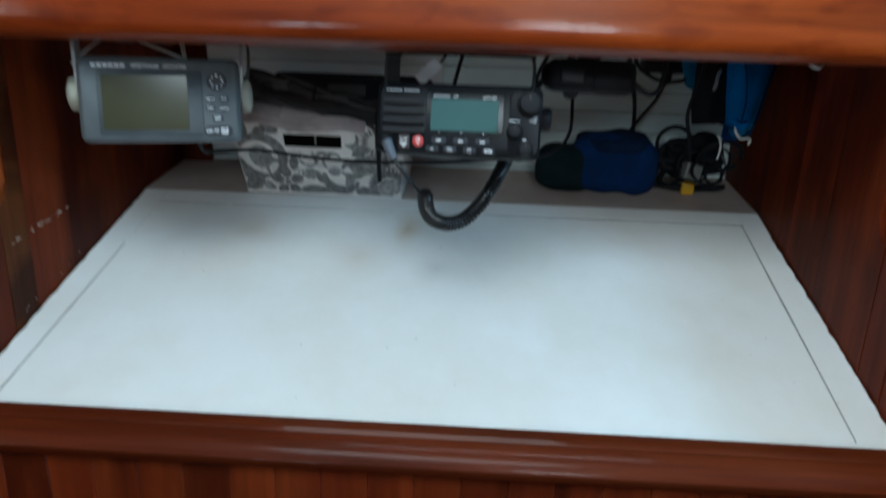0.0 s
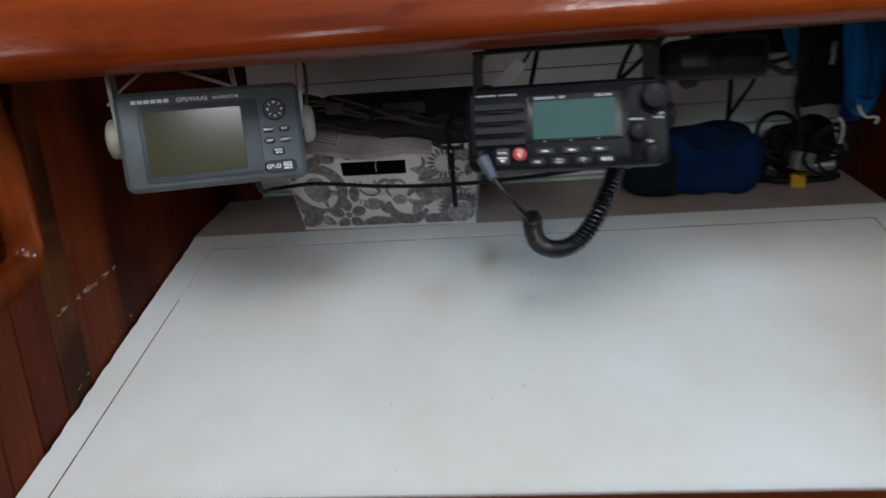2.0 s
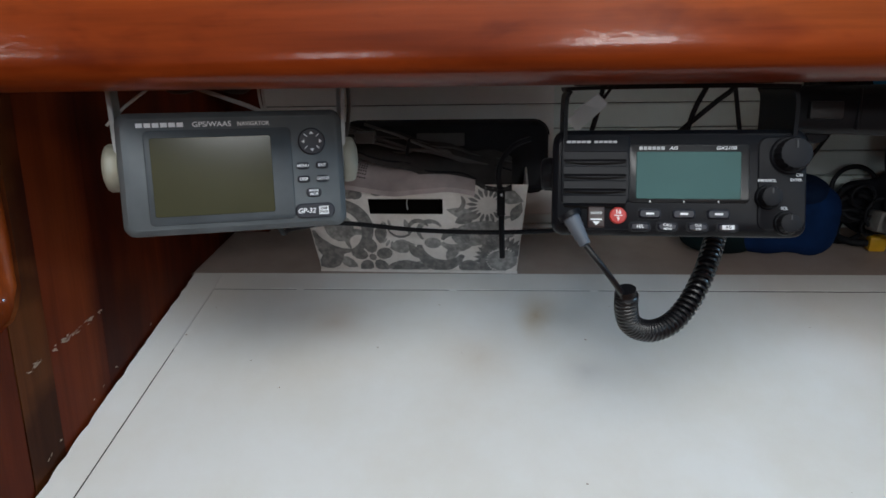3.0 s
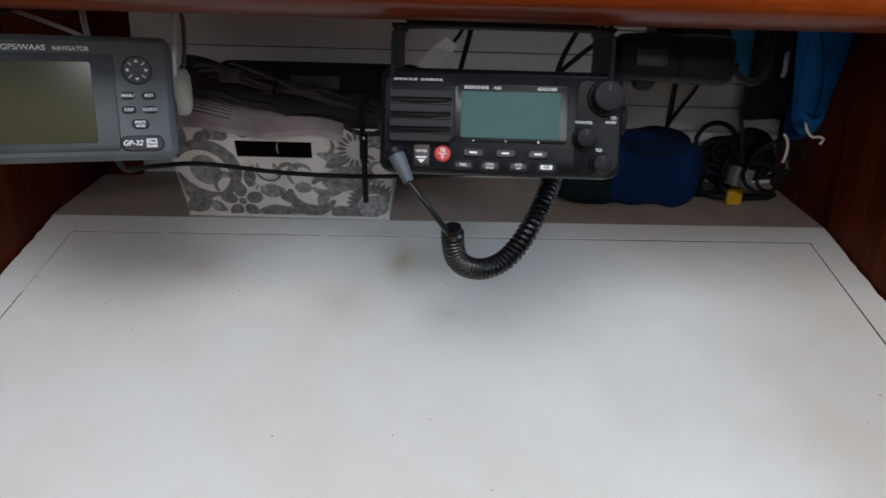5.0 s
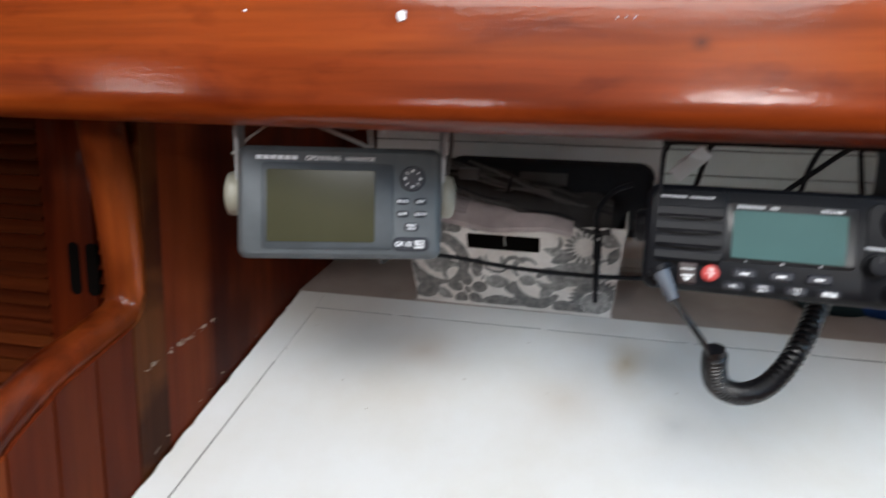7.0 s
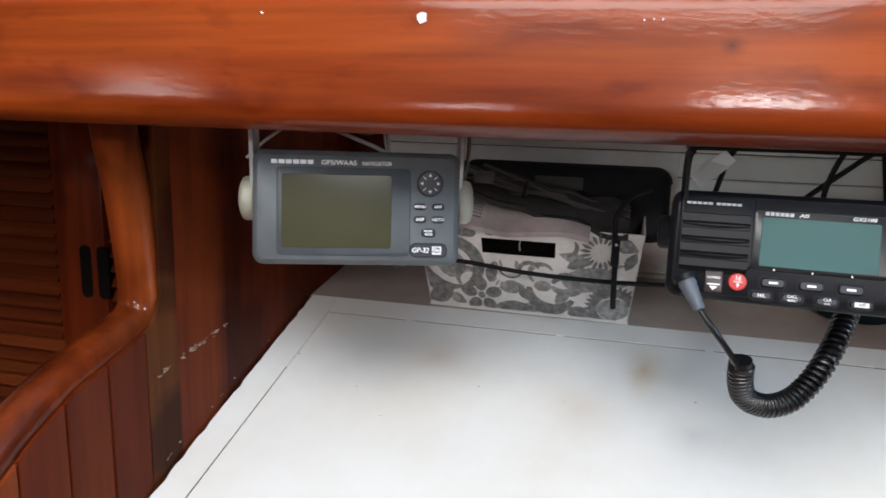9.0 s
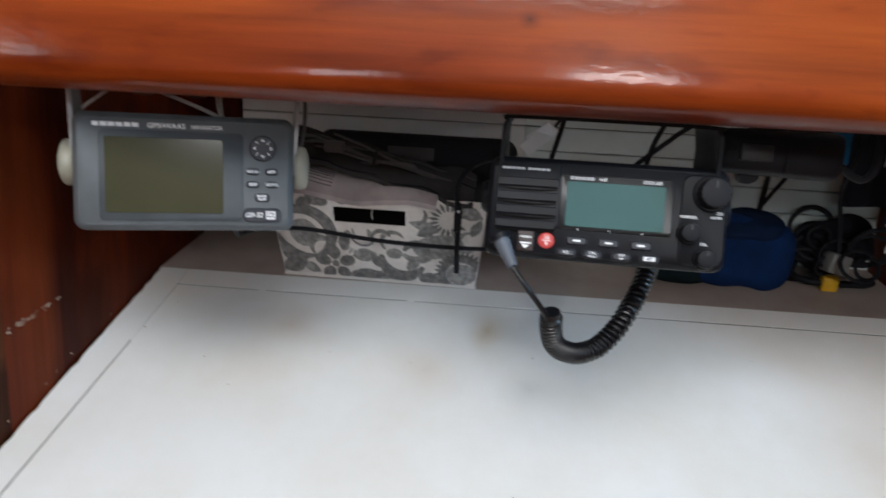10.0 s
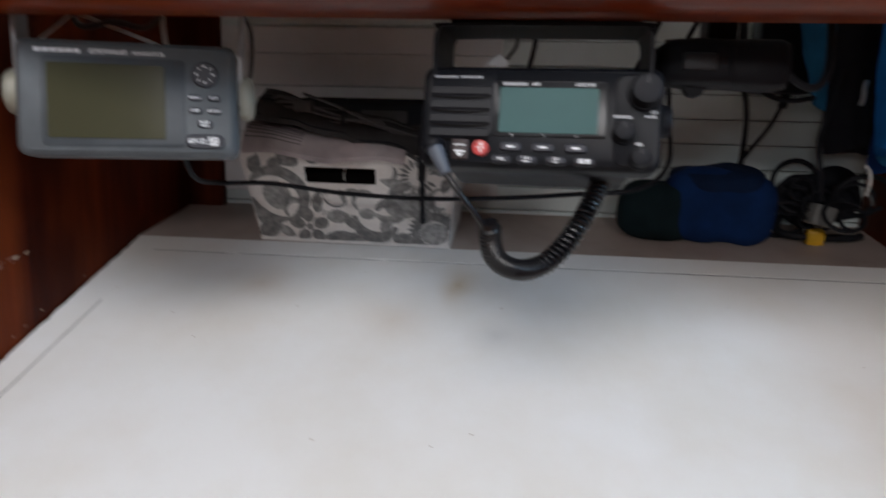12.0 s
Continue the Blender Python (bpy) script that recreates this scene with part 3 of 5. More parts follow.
for cx, cz, r in ((-0.1375, 0.078, 0.0037), (-0.255, 0.082, 0.0007), (0.005, 0.076, 0.0006), (0.0105, 0.0765, 0.0005), (0.016, 0.0762, 0.0007)):
    rnd = random.Random(int(cx * 9999))
    bm = bmesh.new()
    c = [bm.verts.new((cx + r * (0.7 + 0.5 * rnd.random()) * math.cos(a), -0.0006, cz + r * (0.8 + 0.5 * rnd.random()) * math.sin(a))) for a in [0.7 * j for j in range(9)]]
    bm.faces.new(c)
    ext = bmesh.ops.extrude_face_region(bm, geom=list(bm.faces))
    for v in [g for g in ext["geom"] if isinstance(g, bmesh.types.BMVert)]:
        v.co.y += 0.002
    part("paint_chip", bm, WHITE_INK, shelf, "bare white chip in the varnish", None, False)


# ---- bulkheads with curved openings ----
CURVE = [(1.178, 1.25), (1.185, 1.163), (1.197, 1.10), (1.205, 1.04), (1.208, 0.988), (1.193, 0.963), (1.146, 0.946), (1.1, 0.931), (1.05, 0.903), (1.0, 0.864), (0.97, 0.826), (0.948, 0.77), (0.938, 0.70), (0.936, 0.5), (0.936, 0.02)]


def curve_top(y):
    """Height of the cut edge over a place along the bulkhead."""
    pts = CURVE[4:]
    for (ya, za), (yb, zb) in zip(pts, pts[1:]):
        if yb <= y <= ya and ya > yb:
            return zb + (za - zb) * (y - yb) / (ya - yb)
    return 1.245


def bulkhead(name, label, side, at):
    """side +1: room lies at greater x."""
    b = thing(name, label, "wall", at, kind="structure")
    edges = [0.94 + 0.0487 * k for k in range(6)] + [1.228, 1.31, 1.4, 1.5, 1.59, 1.655]
    for a, c in zip(edges, edges[1:]):
        c = min(c, 1.655)
        if c - a < 0.01:
            break
        bm = bmesh.new()
        gap = 0.0007 if a < 1.17 else 0.0
        a1, c1 = a + gap, c - gap
        n = 6
        tops = []
        for k in range(n + 1):
            y = a1 + (c1 - a1) * k / n
            tops.append((y, curve_top(y) if y < 1.206 else 1.245))
        if a1 < 1.206 < c1:
            tops = [q for q in tops if q[0] < 1.205] + [(1.2055, 0.99), (1.2055, 1.245), (c1, 1.245)]
        outline = [(a1, 0.02)] + tops + [(c1, 0.02)]
        t0, t1 = (0.0, -0.016) if side > 0 else (0.0, 0.016)
        f = [bm.verts.new((t0, y - 1.077, z)) for y, z in outline]
        g = [bm.verts.new((t1, y - 1.077, z)) for y, z in outline]
        bm.faces.new(f)
        bm.faces.new(g)
        for k in range(len(f)):
            bm.faces.new((f[k - 1], f[k], g[k], g[k - 1]))
        bmesh.ops.bevel(bm, geom=[e for e in bm.edges if all(abs(v.co.x) < 1e-6 for v in e.verts) and abs(e.verts[0].co.y - e.verts[1].co.y) < 1e-5], offset=0.0012 if a < 1.17 else 0.0001, segments=1, affect="EDGES")
        pale = side > 0 and 1.17 < a < 1.215
        part("plank", bm, SAP_WOOD if pale else PLANK_WOOD, b, "paler yellowish plank" if pale else "", None, False)
    part("backing", box(min(-side * 0.0165, -side * 0.03), max(-side * 0.0165, -side * 0.03), 0.15, 0.57, 0.02, 1.24), PLANK_WOOD, b)
    path = [Vector((-side * 0.012, y - 1.077, z)) for y, z in CURVE]
    path = glide(path, 5)
    sec = [(0.019, -0.009), (0.022, 0.0), (0.019, 0.012), (0.012, 0.019), (0.0, 0.021), (-0.012, 0.019), (-0.019, 0.012), (-0.022, 0.0), (-0.019, -0.009)]
    part("edge_trim", sweep(path, [(-side * p + -side * 0.014, q) for p, q in sec], None, (1, 0, 0)), TRIM_WOOD, b, "rounded glossy mahogany trim along the curved opening")
    return b


wall_left = bulkhead("bulkhead", "dark varnished plank bulkhead with a curved trimmed opening, scuffed", 1, pose(-0.449, 1.077, 0, 0, 0, -4.7))
wall_right = bulkhead("bulkhead", "dark varnished plank bulkhead with a curved trimmed opening", -1, pose(0.643, 1.077, 0, 0, 0, 2.75))

rnd = random.Random(3)
bm = bmesh.new()
for f0, f1, count in ((0.0, 0.16, 7), (0.3, 0.36, 4), (0.45, 0.86, 22), (0.95, 1.0, 3)):
    for k in range(count):
        f = rnd.uniform(f0, f1)
        y, z = 0.118 + 0.116 * f, 0.909 + 0.024 * f + rnd.gauss(0, 0.0016)
        L, w, a = rnd.uniform(0.0006, 0.006) * (1.0 if count > 5 else 0.5), rnd.uniform(0.0002, 0.0011), rnd.gauss(0.15, 0.35)
        pts = [(L * p * math.cos(a) - w * q * math.sin(a), L * p * math.sin(a) + w * q * math.cos(a)) for p, q in ((-1, 0), (-0.4, 0.8 + rnd.random()), (0.3, 0.5), (1, rnd.random()), (0.5, -0.7), (-0.5, -1))]
        bm.faces.new([bm.verts.new((0.0004, y + p, z + q)) for p, q in pts])
part("scuff", bm, CLEAR_TAPE, wall_left, "pale scuffed line", None, False)
bm = bmesh.new()
for k in range(9):
    y = rnd.uniform(0.02, 0.36)
    z = 0.765 + 0.375 * y + abs(rnd.gauss(0, 0.0025)) + 0.001
    L, w, a = rnd.uniform(0.0008, 0.0035), rnd.uniform(0.0003, 0.0009), 0.38 + rnd.gauss(0, 0.5)
    pts = [(L * p * math.cos(a) - w * q * math.sin(a), L * p * math.sin(a) + w * q * math.cos(a)) for p, q in ((-1, 0), (-0.4, 0.8 + rnd.random()), (0.3, 0.5), (1, rnd.random()), (0.5, -0.7), (-0.5, -1))]
    bm.faces.new([bm.verts.new((0.0005, y + p, z + q)) for p, q in pts])
tagged(part("paint_smear", bm, CLEAR_TAPE, wall_left, "pale paint smears where the table meets the planks", None, False), kind="stuff")

# ---- louvred locker beyond the opening ----
locker = thing("louvred_locker", "reddish louvred locker front seen through the opening", "cabinet", pose(-0.765, 1.46, 0.0))
part("stile", box(-0.04, 0.045, 0.0, 0.022, 0.3, 1.3, 0.003, 2), PLANK_WOOD, locker, "dark plain stile")
for sx in (0.011, 0.041):
    part("finger_slot", slab(rounded_rect(0.019, 0.08, 0.009), -0.0012, 0.004, 0.0, sx, 0.936), DARK_GAP, locker, "dark upright finger slot")
for x0, x1 in ((0.05, 0.31), (-0.6, -0.045)):
    for k in range(38):
        z = 0.42 + 0.0225 * k
        prof = [(0.002, z), (0.006, z - 0.002), (0.022, z + 0.02), (0.018, z + 0.0225)]
        part("slat", extrude_profile(prof, x0, x1), LOUVRE_WOOD, locker, "", None, False)
part("back_board", box(-0.62, 0.32, 0.026, 0.034, 0.02, 1.3), LOUVRE_WOOD, locker, "dark locker back")
part("bottom_rail", box(-0.6, 0.32, 0.0, 0.022, 0.02, 0.42, 0.003, 1), PLANK_WOOD, locker)

# ---- things on the shelf top ----
ruler = thing("wooden_ruler", "pale wooden ruler with worn black inch marks lying on the shelf", "ruler", pose(-0.15, 1.128, 1.2615, -28, 0, 1.5))
part("strip", box(-0.4572, 0.0, 0.0, 0.004, 0.0, 0.0175, 0.0008, 1), RULER_WOOD, ruler)
bm = bmesh.new()
for k in range(1, 73):
    h = 0.009 if k % 4 == 0 else 0.006 if k % 2 == 0 else 0.004
    box(-0.4572 + k * 0.00613 - 0.00012, -0.4572 + k * 0.00613 + 0.00012, -0.0003, 0.0002, 0.0167 - h, 0.0167, bm=bm)
part("tick_marks", bm, DARK_INK, ruler, "", None, False)
for k in range(6, 19):
    lettering(str(k), 0.006, ruler, -0.4572 + k * 0.0245 + 0.008, 0.0055, -0.0005, DARK_INK, name="numeral")
batten = solid("thin_batten", box(0.0, 1.2, 0.0, 0.006, 0.0, 0.008, 0.001, 1), BATTEN_WOOD, "thin dull brown wooden batten lying on the shelf", "batten", pose(-0.096, 1.118, 1.2607, 0, 0, 0.3))


# ---- satellite navigator ----
GPS_W, GPS_H = 0.173, 0.0955
navigator = thing("gps_navigator", "blue-grey satellite navigator with unlit olive screen hung under the shelf", "navigator", pose(-0.2115, 1.1595, 1.0995, -7, 0, 18.5))
part("housing", slab(rounded_rect(GPS_W, GPS_H, 0.009), 0.0, 0.03, 0.005), GPS_GREY, navigator, "matt blue-grey plastic front housing")
part("rear_case", slab(rounded_rect(GPS_W - 0.014, GPS_H - 0.012, 0.01), 0.03, 0.062, 0.002), GPS_GREY, navigator)
bm = slab(rounded_rect(0.111, 0.0735, 0.004), -0.0008, 0.001, 0.0007, -0.0105, -0.003)
part("screen_bezel", bm, GPS_BEZEL, navigator, "raised darker frame round the screen")
part("screen", slab(rounded_rect(0.0905, 0.061, 0.002), -0.0014, 0.0, 0.0003, -0.0163, -0.0025), GPS_LCD, navigator, "unlit olive liquid crystal screen", None, False)
bars(navigator, [(-0.0702 + 0.0059 * k, -0.0702 + 0.0059 * k + 0.0048) for k in range(6)], 0.0378, 0.0034)
lettering("GPS/WAAS", 0.0056, navigator, -0.0148, 0.0376, stretch=1.08)
lettering("NAVIGATOR", 0.0045, navigator, 0.0165, 0.0374, stretch=0.95)


def gps_key(cx, cz, w, h, r, texts, name="key"):
    k = part(name, slab(rounded_rect(w, h, r), -0.0022, 0.001, 0.0009, cx, cz), KEY_DARK, navigator)
    for text, size, dz in texts:
        lettering(text, size, k, cx, cz + dz, -0.0025)
    return k


pad = part("direction_pad", lathe_y([(0.0108, 0.001), (0.0108, -0.0015), (0.0098, -0.0025), (0.004, -0.0028)], 28, 0.061, 0.022), KEY_DARK, navigator, "round black four-way key with white arrows")
bm = bmesh.new()
for k in range(8):
    a = radians(45 * k)
    ca, sa = math.cos(a), math.sin(a)
    pts = [(0.0082, 0.0), (0.0058, 0.0016), (0.0058, -0.0016)] if k % 2 == 0 else [(0.0082, 0.0003), (0.0082, -0.0003), (0.005, -0.0003), (0.005, 0.0003)]
    bm.faces.new([bm.verts.new((0.061 + ca * p - sa * q, -0.0031, 0.022 + sa * p + ca * q)) for p, q in pts])
part("arrows", bm, WHITE_INK, pad, "", None, False)
for row, words in enumerate((("MENU", "ENT"), ("DISP", "GOTO"))):
    for col, word in enumerate(words):
        gps_key(0.0529 + 0.0153 * col, 0.0026 - 0.0108 * row, 0.0102, 0.0056, 0.0026, [(word, 0.0034, 0)])
gps_key(0.0603, -0.0192, 0.0122, 0.0072, 0.0032, [("MARK", 0.003, 0.0015), ("MOB", 0.003, -0.0014)])
gps_key(0.0605, -0.034, 0.0315, 0.012, 0.0052, [], "power_key")
lettering("GP-32", 0.0056, navigator, 0.0535, -0.034, -0.0027, None, 0.2)
bars(navigator, [(0.0635, 0.0712)], -0.034, 0.0068, -0.003)
lettering("DIM", 0.0031, navigator, 0.0673, -0.0325, -0.0034, KEY_DARK)
lettering("PWR", 0.0031, navigator, 0.0673, -0.0354, -0.0034, KEY_DARK)
for sx in (-1, 1):
    bm = bmesh.new()
    rings = []
    for r, d in ((0.0185, 0.0), (0.0195, 0.002), (0.0195, 0.0075), (0.0175, 0.0105), (0.012, 0.0125), (0.004, 0.013)):
        rings.append([bm.verts.new((sx * (GPS_W / 2 + 0.0012 + d), 0.028 + r * (1 - 0.035 * (j % 2)) * math.cos(j * math.pi / 14), 0.007 + r * (1 - 0.035 * (j % 2)) * math.sin(j * math.pi / 14))) for j in range(28)])
    for a, b in zip(rings, rings[1:]):
        for j in range(28):
            bm.faces.new((a[j - 1], a[j], b[j], b[j - 1]))
    bm.faces.new(rings[0])
    bm.faces.new(rings[-1])
    part("clamp_knob", bm, CREAM, navigator, "yellowed cream ribbed clamp knob")
bm = bmesh.new()
for sx in (-1, 1):
    arm = box(sx * (GPS_W / 2 + 0.0008) - 0.002, sx * (GPS_W / 2 + 0.0008) + 0.002, 0.014, 0.044, 0.0, 0.142, 0.0008, 1)
    for v in arm.verts:
        v.co.x += sx * 0.05 * max(0.0, v.co.z - 0.02)
    side_plate = bpy.data.meshes.new("arm")
    arm.to_mesh(side_plate)
    arm.free()
    bm.from_mesh(side_plate)
    bpy.data.meshes.remove(side_plate)
box(-GPS_W / 2 - 0.006, GPS_W / 2 + 0.006, 0.01, 0.045, 0.14, 0.1432, 0.0008, 1, bm)
part("bracket", bm, BRACKET_GREY, navigator, "pale grey painted swing bracket")

corner_post = solid("trim", box(-0.43, -0.348, 0.0, 0.014, 0.94, 1.246, 0.002, 1), PLANK_WOOD, "dark varnished upright in the corner of the back wall", "trim", pose(0, 1.6435, 0), kind="structure")

wire_specs = [
    ("white_wire", WHITE_WIRE, 0.0013, [(-0.33, 1.19, 1.135), (-0.319, 1.2, 1.149), (-0.306, 1.2, 1.158), (-0.293, 1.2, 1.167), (-0.27, 1.205, 1.19), (-0.24, 1.215, 1.246)]),
    ("white_wire", WHITE_WIRE, 0.0018, [(-0.34, 1.21, 1.246), (-0.3, 1.2, 1.186), (-0.26, 1.2, 1.167), (-0.232, 1.2, 1.157), (-0.203, 1.2, 1.146), (-0.192, 1.205, 1.135)]),
    ("white_wire", WHITE_WIRE, 0.0012, [(-0.199, 1.2, 1.246), (-0.1985, 1.2, 1.19), (-0.198, 1.2, 1.16), (-0.197, 1.203, 1.14)]),
    ("white_wire", WHITE_WIRE, 0.0012, [(-0.203, 1.204, 1.246), (-0.2025, 1.203, 1.19), (-0.202, 1.202, 1.16), (-0.199, 1.203, 1.14)]),
    ("grey_wire", CABLE_GREY, 0.0026, [(-0.31, 1.23, 1.2), (-0.287, 1.21, 1.168), (-0.268, 1.2, 1.1625), (-0.25, 1.2, 1.166), (-0.236, 1.2, 1.1655), (-0.222, 1.2, 1.162), (-0.209, 1.2, 1.165), (-0.19, 1.21, 1.19)]),
    ("grey_wire", CABLE_GREY, 0.0018, [(-0.135, 1.23, 1.246), (-0.14, 1.225, 1.19), (-0.133, 1.23, 1.165), (-0.134, 1.235, 1.14), (-0.14, 1.24, 1.11)]),
    ("red_wire", RED_WIRE, 0.001, [(-0.09, 1.6, 1.245), (-0.06, 1.52, 1.228), (-0.01, 1.5, 1.222), (0.04, 1.52, 1.224), (0.07, 1.58, 1.245)]),
]
for name, m, r, pts in wire_specs:
    solid(name, tube(pts, r), m, {"white_wire": "thin white wire looped above the navigator", "grey_wire": "grey wire hanging beside the navigator", "red_wire": "thin red wire drooping under the shelf"}[name], "wire", group="wires under the shelf")

# ---- radio ----
RW, RH = 0.1766, 0.076
radio = thing("marine_radio", "black marine radio with pale teal screen hung under the shelf", "radio", pose(0.1292, 1.1365, 1.0915, -13, 0, -4))
part("front_panel", slab(rounded_rect(RW + 0.004, RH + 0.0025, 0.009), 0.0, 0.026, 0.004, -0.002, 0.001), BLACK, radio, "black moulded plastic front")
part("chassis", box(-0.078, 0.072, 0.026, 0.135, -0.032, 0.031, 0.003, 2), BLACK, radio, "black ribbed metal body")
bm = slab(rounded_rect(0.05, 0.0505, 0.003), -0.0012, 0.0, 0.0008, -0.0615, 0.0105)
part("speaker_frame", bm, BLACK, radio)
for k in range(4):
    z = 0.0238 - 0.0108 * k
    prof = [(-0.0012, z), (-0.002, z - 0.0008), (-0.0024, z - 0.0062), (-0.0012, z - 0.0078)]
    part("speaker_louvre", extrude_profile(prof, -0.0845, -0.0392), BLACK, radio, "", None, False)
    bm = bmesh.new()
    lens_top = [(-0.0838 + 0.0445 * j / 12, z - 0.008 - 0.0006 * math.sin(math.pi * j / 12)) for j in range(13)]
    lens_low = [(-0.0393 - 0.0445 * j / 12, z - 0.009 - 0.0014 * math.sin(math.pi * j / 12)) for j in range(13)]
    outline = [bm.verts.new((x, -0.0015, q)) for x, q in lens_top + lens_low]
    rear = [bm.verts.new((v.co.x, -0.001, v.co.z)) for v in outline]
    bm.faces.new(outline)
    bm.faces.new(rear)
    for j in range(len(outline)):
        bm.faces.new((outline[j - 1], outline[j], rear[j], rear[j - 1]))
    part("speaker_slot", bm, DARK_GAP, radio, "", None, False)
bars(radio, [(-0.0825 + 0.0036 * k, -0.0825 + 0.0036 * k + 0.0029) for k in range(5)] + [(-0.0625 + 0.0034 * k, -0.0625 + 0.0034 * k + 0.0027) for k in range(5)], 0.0305, 0.0017, -0.0019, BRACKET_GREY)
part("screen_bezel", slab(rounded_rect(0.085, 0.0425, 0.003), -0.001, 0.0, 0.0006, 0.0052, 0.0072), BLACK_GLOSS, radio, "glossy black screen surround")
part("screen", slab(rounded_rect(0.0735, 0.0345, 0.0012), -0.0016, 0.0, 0.0003, 0.0048, 0.006), RADIO_LCD, radio, "pale teal liquid crystal screen", None, False)
bars(radio, [(-0.03 + 0.0031 * k, -0.03 + 0.0031 * k + 0.0024) for k in range(6)], 0.0258, 0.0024, -0.0016, BRACKET_GREY)
lettering("AIS", 0.0033, radio, -0.0058, 0.0257, -0.0016, None, 0.2, 1.25)
lettering("GX2100", 0.0033, radio, 0.031, 0.0257, -0.0016, None, 0.2, 1.25)


def radio_key(cx, cz, w, h, text="", size=0.0032, dash=False, second="", name="key"):
    k = part(name, slab(rounded_rect(w, h, 0.0022), -0.0028, 0.001, 0.001, cx, cz), KEY_DARK, radio)
    if dash:
        bars(k, [(cx - 0.0028, cx + 0.0028)], cz, 0.0015, -0.0033)
    if text:
        lettering(text, size, k, cx, cz + (0.0012 if second else 0.0), -0.0033)
    if second:
        lettering(second, size * 0.8, k, cx, cz - 0.0016, -0.0033)
    part("key_surround", slab(rounded_rect(w + 0.0024, h + 0.0024, 0.003), -0.0005, 0.0, 0.0, cx, cz), BLACK_SOFT, k, "", None, False)
    return k


for cx in (-0.0218, 0.0022, 0.0263):
    radio_key(cx, -0.0222, 0.0155, 0.0066, dash=True)
    bars(radio, [(cx - 0.0004, cx + 0.0004)], -0.0132, 0.0016, -0.0016)
radio_key(-0.0287, -0.0316, 0.0136, 0.0054, "H/L", 0.0034)
radio_key(-0.0092, -0.0316, 0.0136, 0.0054, "CALL", 0.0027, second="MENU")
radio_key(0.0122, -0.0316, 0.0136, 0.0054, "CLR", 0.0027, second="WX")
k4 = radio_key(0.033, -0.0316, 0.0136, 0.0054)
bars(k4, [(0.0288, 0.0372)], -0.0316, 0.0032, -0.0033)
lettering("AIS", 0.003, radio, 0.033, -0.0316, -0.0037, KEY_DARK)
red_key = part("channel_key", lathe_y([(0.0062, 0.001), (0.0062, -0.0022), (0.0054, -0.0032), (0.002, -0.0036)], 26, -0.0446, -0.0238), RED_KEY, radio, "round red key")
lettering("16", 0.0044, red_key, -0.0446, -0.0213, -0.0039)
bars(red_key, [(-0.0476, -0.0416)], -0.0238, 0.0006, -0.0041)
lettering("9", 0.0044, red_key, -0.0446, -0.0264, -0.0039)
flap = part("distress_flap", slab(rounded_rect(0.0125, 0.0158, 0.0012), -0.0026, 0.001, 0.0007, -0.0603, -0.0252), DISTRESS, radio, "dark red hinged cover")
lettering("DISTRESS", 0.0021, flap, -0.0603, -0.0222, -0.003)
bars(flap, [(-0.0645, -0.0562)], -0.0268, 0.0011, -0.0032)
bm = bmesh.new()
bm.faces.new([bm.verts.new(c) for c in ((-0.0632, -0.003, -0.0282), (-0.0574, -0.003, -0.0282), (-0.0603, -0.003, -0.0312))])
part("arrow", bm, WHITE_INK, flap, "", None, False)
part("control_bay", slab(rounded_rect(0.033, 0.068, 0.007), -0.001, 0.001, 0.0008, 0.0698, 0.0), BLACK, radio)


def knob(cx, cz, r, length, name):
    k = part(name, lathe_y([(r, 0.0), (r * 0.99, -length * 0.75), (r * 0.9, -length * 0.95), (r * 0.55, -length), (r * 0.1, -length)], 36, cx, cz, None, 18, 0.05), BLACK_SOFT, radio, "black ribbed rubber knob")
    part("knob_collar", lathe_y([(r * 1.18, 0.0), (r * 1.18, -0.0018), (r * 1.08, -0.003)], 30, cx, cz), BLACK, k)
    part("pointer", box(cx - 0.0005, cx + 0.0005, -length - 0.0005, -length + 0.001, cz + r * 0.3, cz + r * 0.75), MIC_GREY, k, "", None, False)
    return k


knob(0.0747, 0.0205, 0.0118, 0.0155, "channel_knob")
knob(0.0602, -0.0095, 0.0076, 0.0125, "volume_knob")
knob(0.0727, -0.0282, 0.0074, 0.0125, "squelch_knob")
lettering("CH", 0.0033, radio, 0.0812, 0.0062, -0.0016)
lettering("ENTER", 0.0026, radio, 0.079, 0.0028, -0.0016)
lettering("PWR/VOL", 0.0029, radio, 0.0595, 0.0022, -0.0016)
lettering("SQL", 0.0029, radio, 0.0715, -0.0175, -0.0016)
UB = [(-0.0835, 0, 0.03), (-0.0835, 0, 0.068), (-0.0805, 0, 0.0765), (-0.072, 0, 0.0795), (0.066, 0, 0.0795), (0.0745, 0, 0.0765), (0.0775, 0, 0.068), (0.0775, 0, 0.03)]
UPRIGHT = pose(0, 0.047, 0.0, 13, 0, 0)
part("bracket", sweep(glide(UB, 3), [(-0.04, -0.0014), (0.04, -0.0014), (0.04, 0.0014), (-0.04, 0.0014)], None, (0, 1, 0)), BLACK, radio, "black U-shaped mounting bracket", UPRIGHT)
part("bracket_spacer", box(-0.077, 0.071, -0.012, 0.02, 0.0812, 0.163, 0.002, 1), BLACK, radio, "", UPRIGHT)
for sx in (-1, 1):
    bm = lathe_y([(0.013, 0.0), (0.0135, 0.002), (0.0135, 0.008), (0.011, 0.011), (0.003, 0.0115)], 24, 0, 0, None, 12, 0.06)
    part("bracket_knob", bm, BLACK_SOFT, radio, "black ribbed side knob", pose(sx * 0.0895, 0.05, 0.012, 0, 0, -90 * sx))

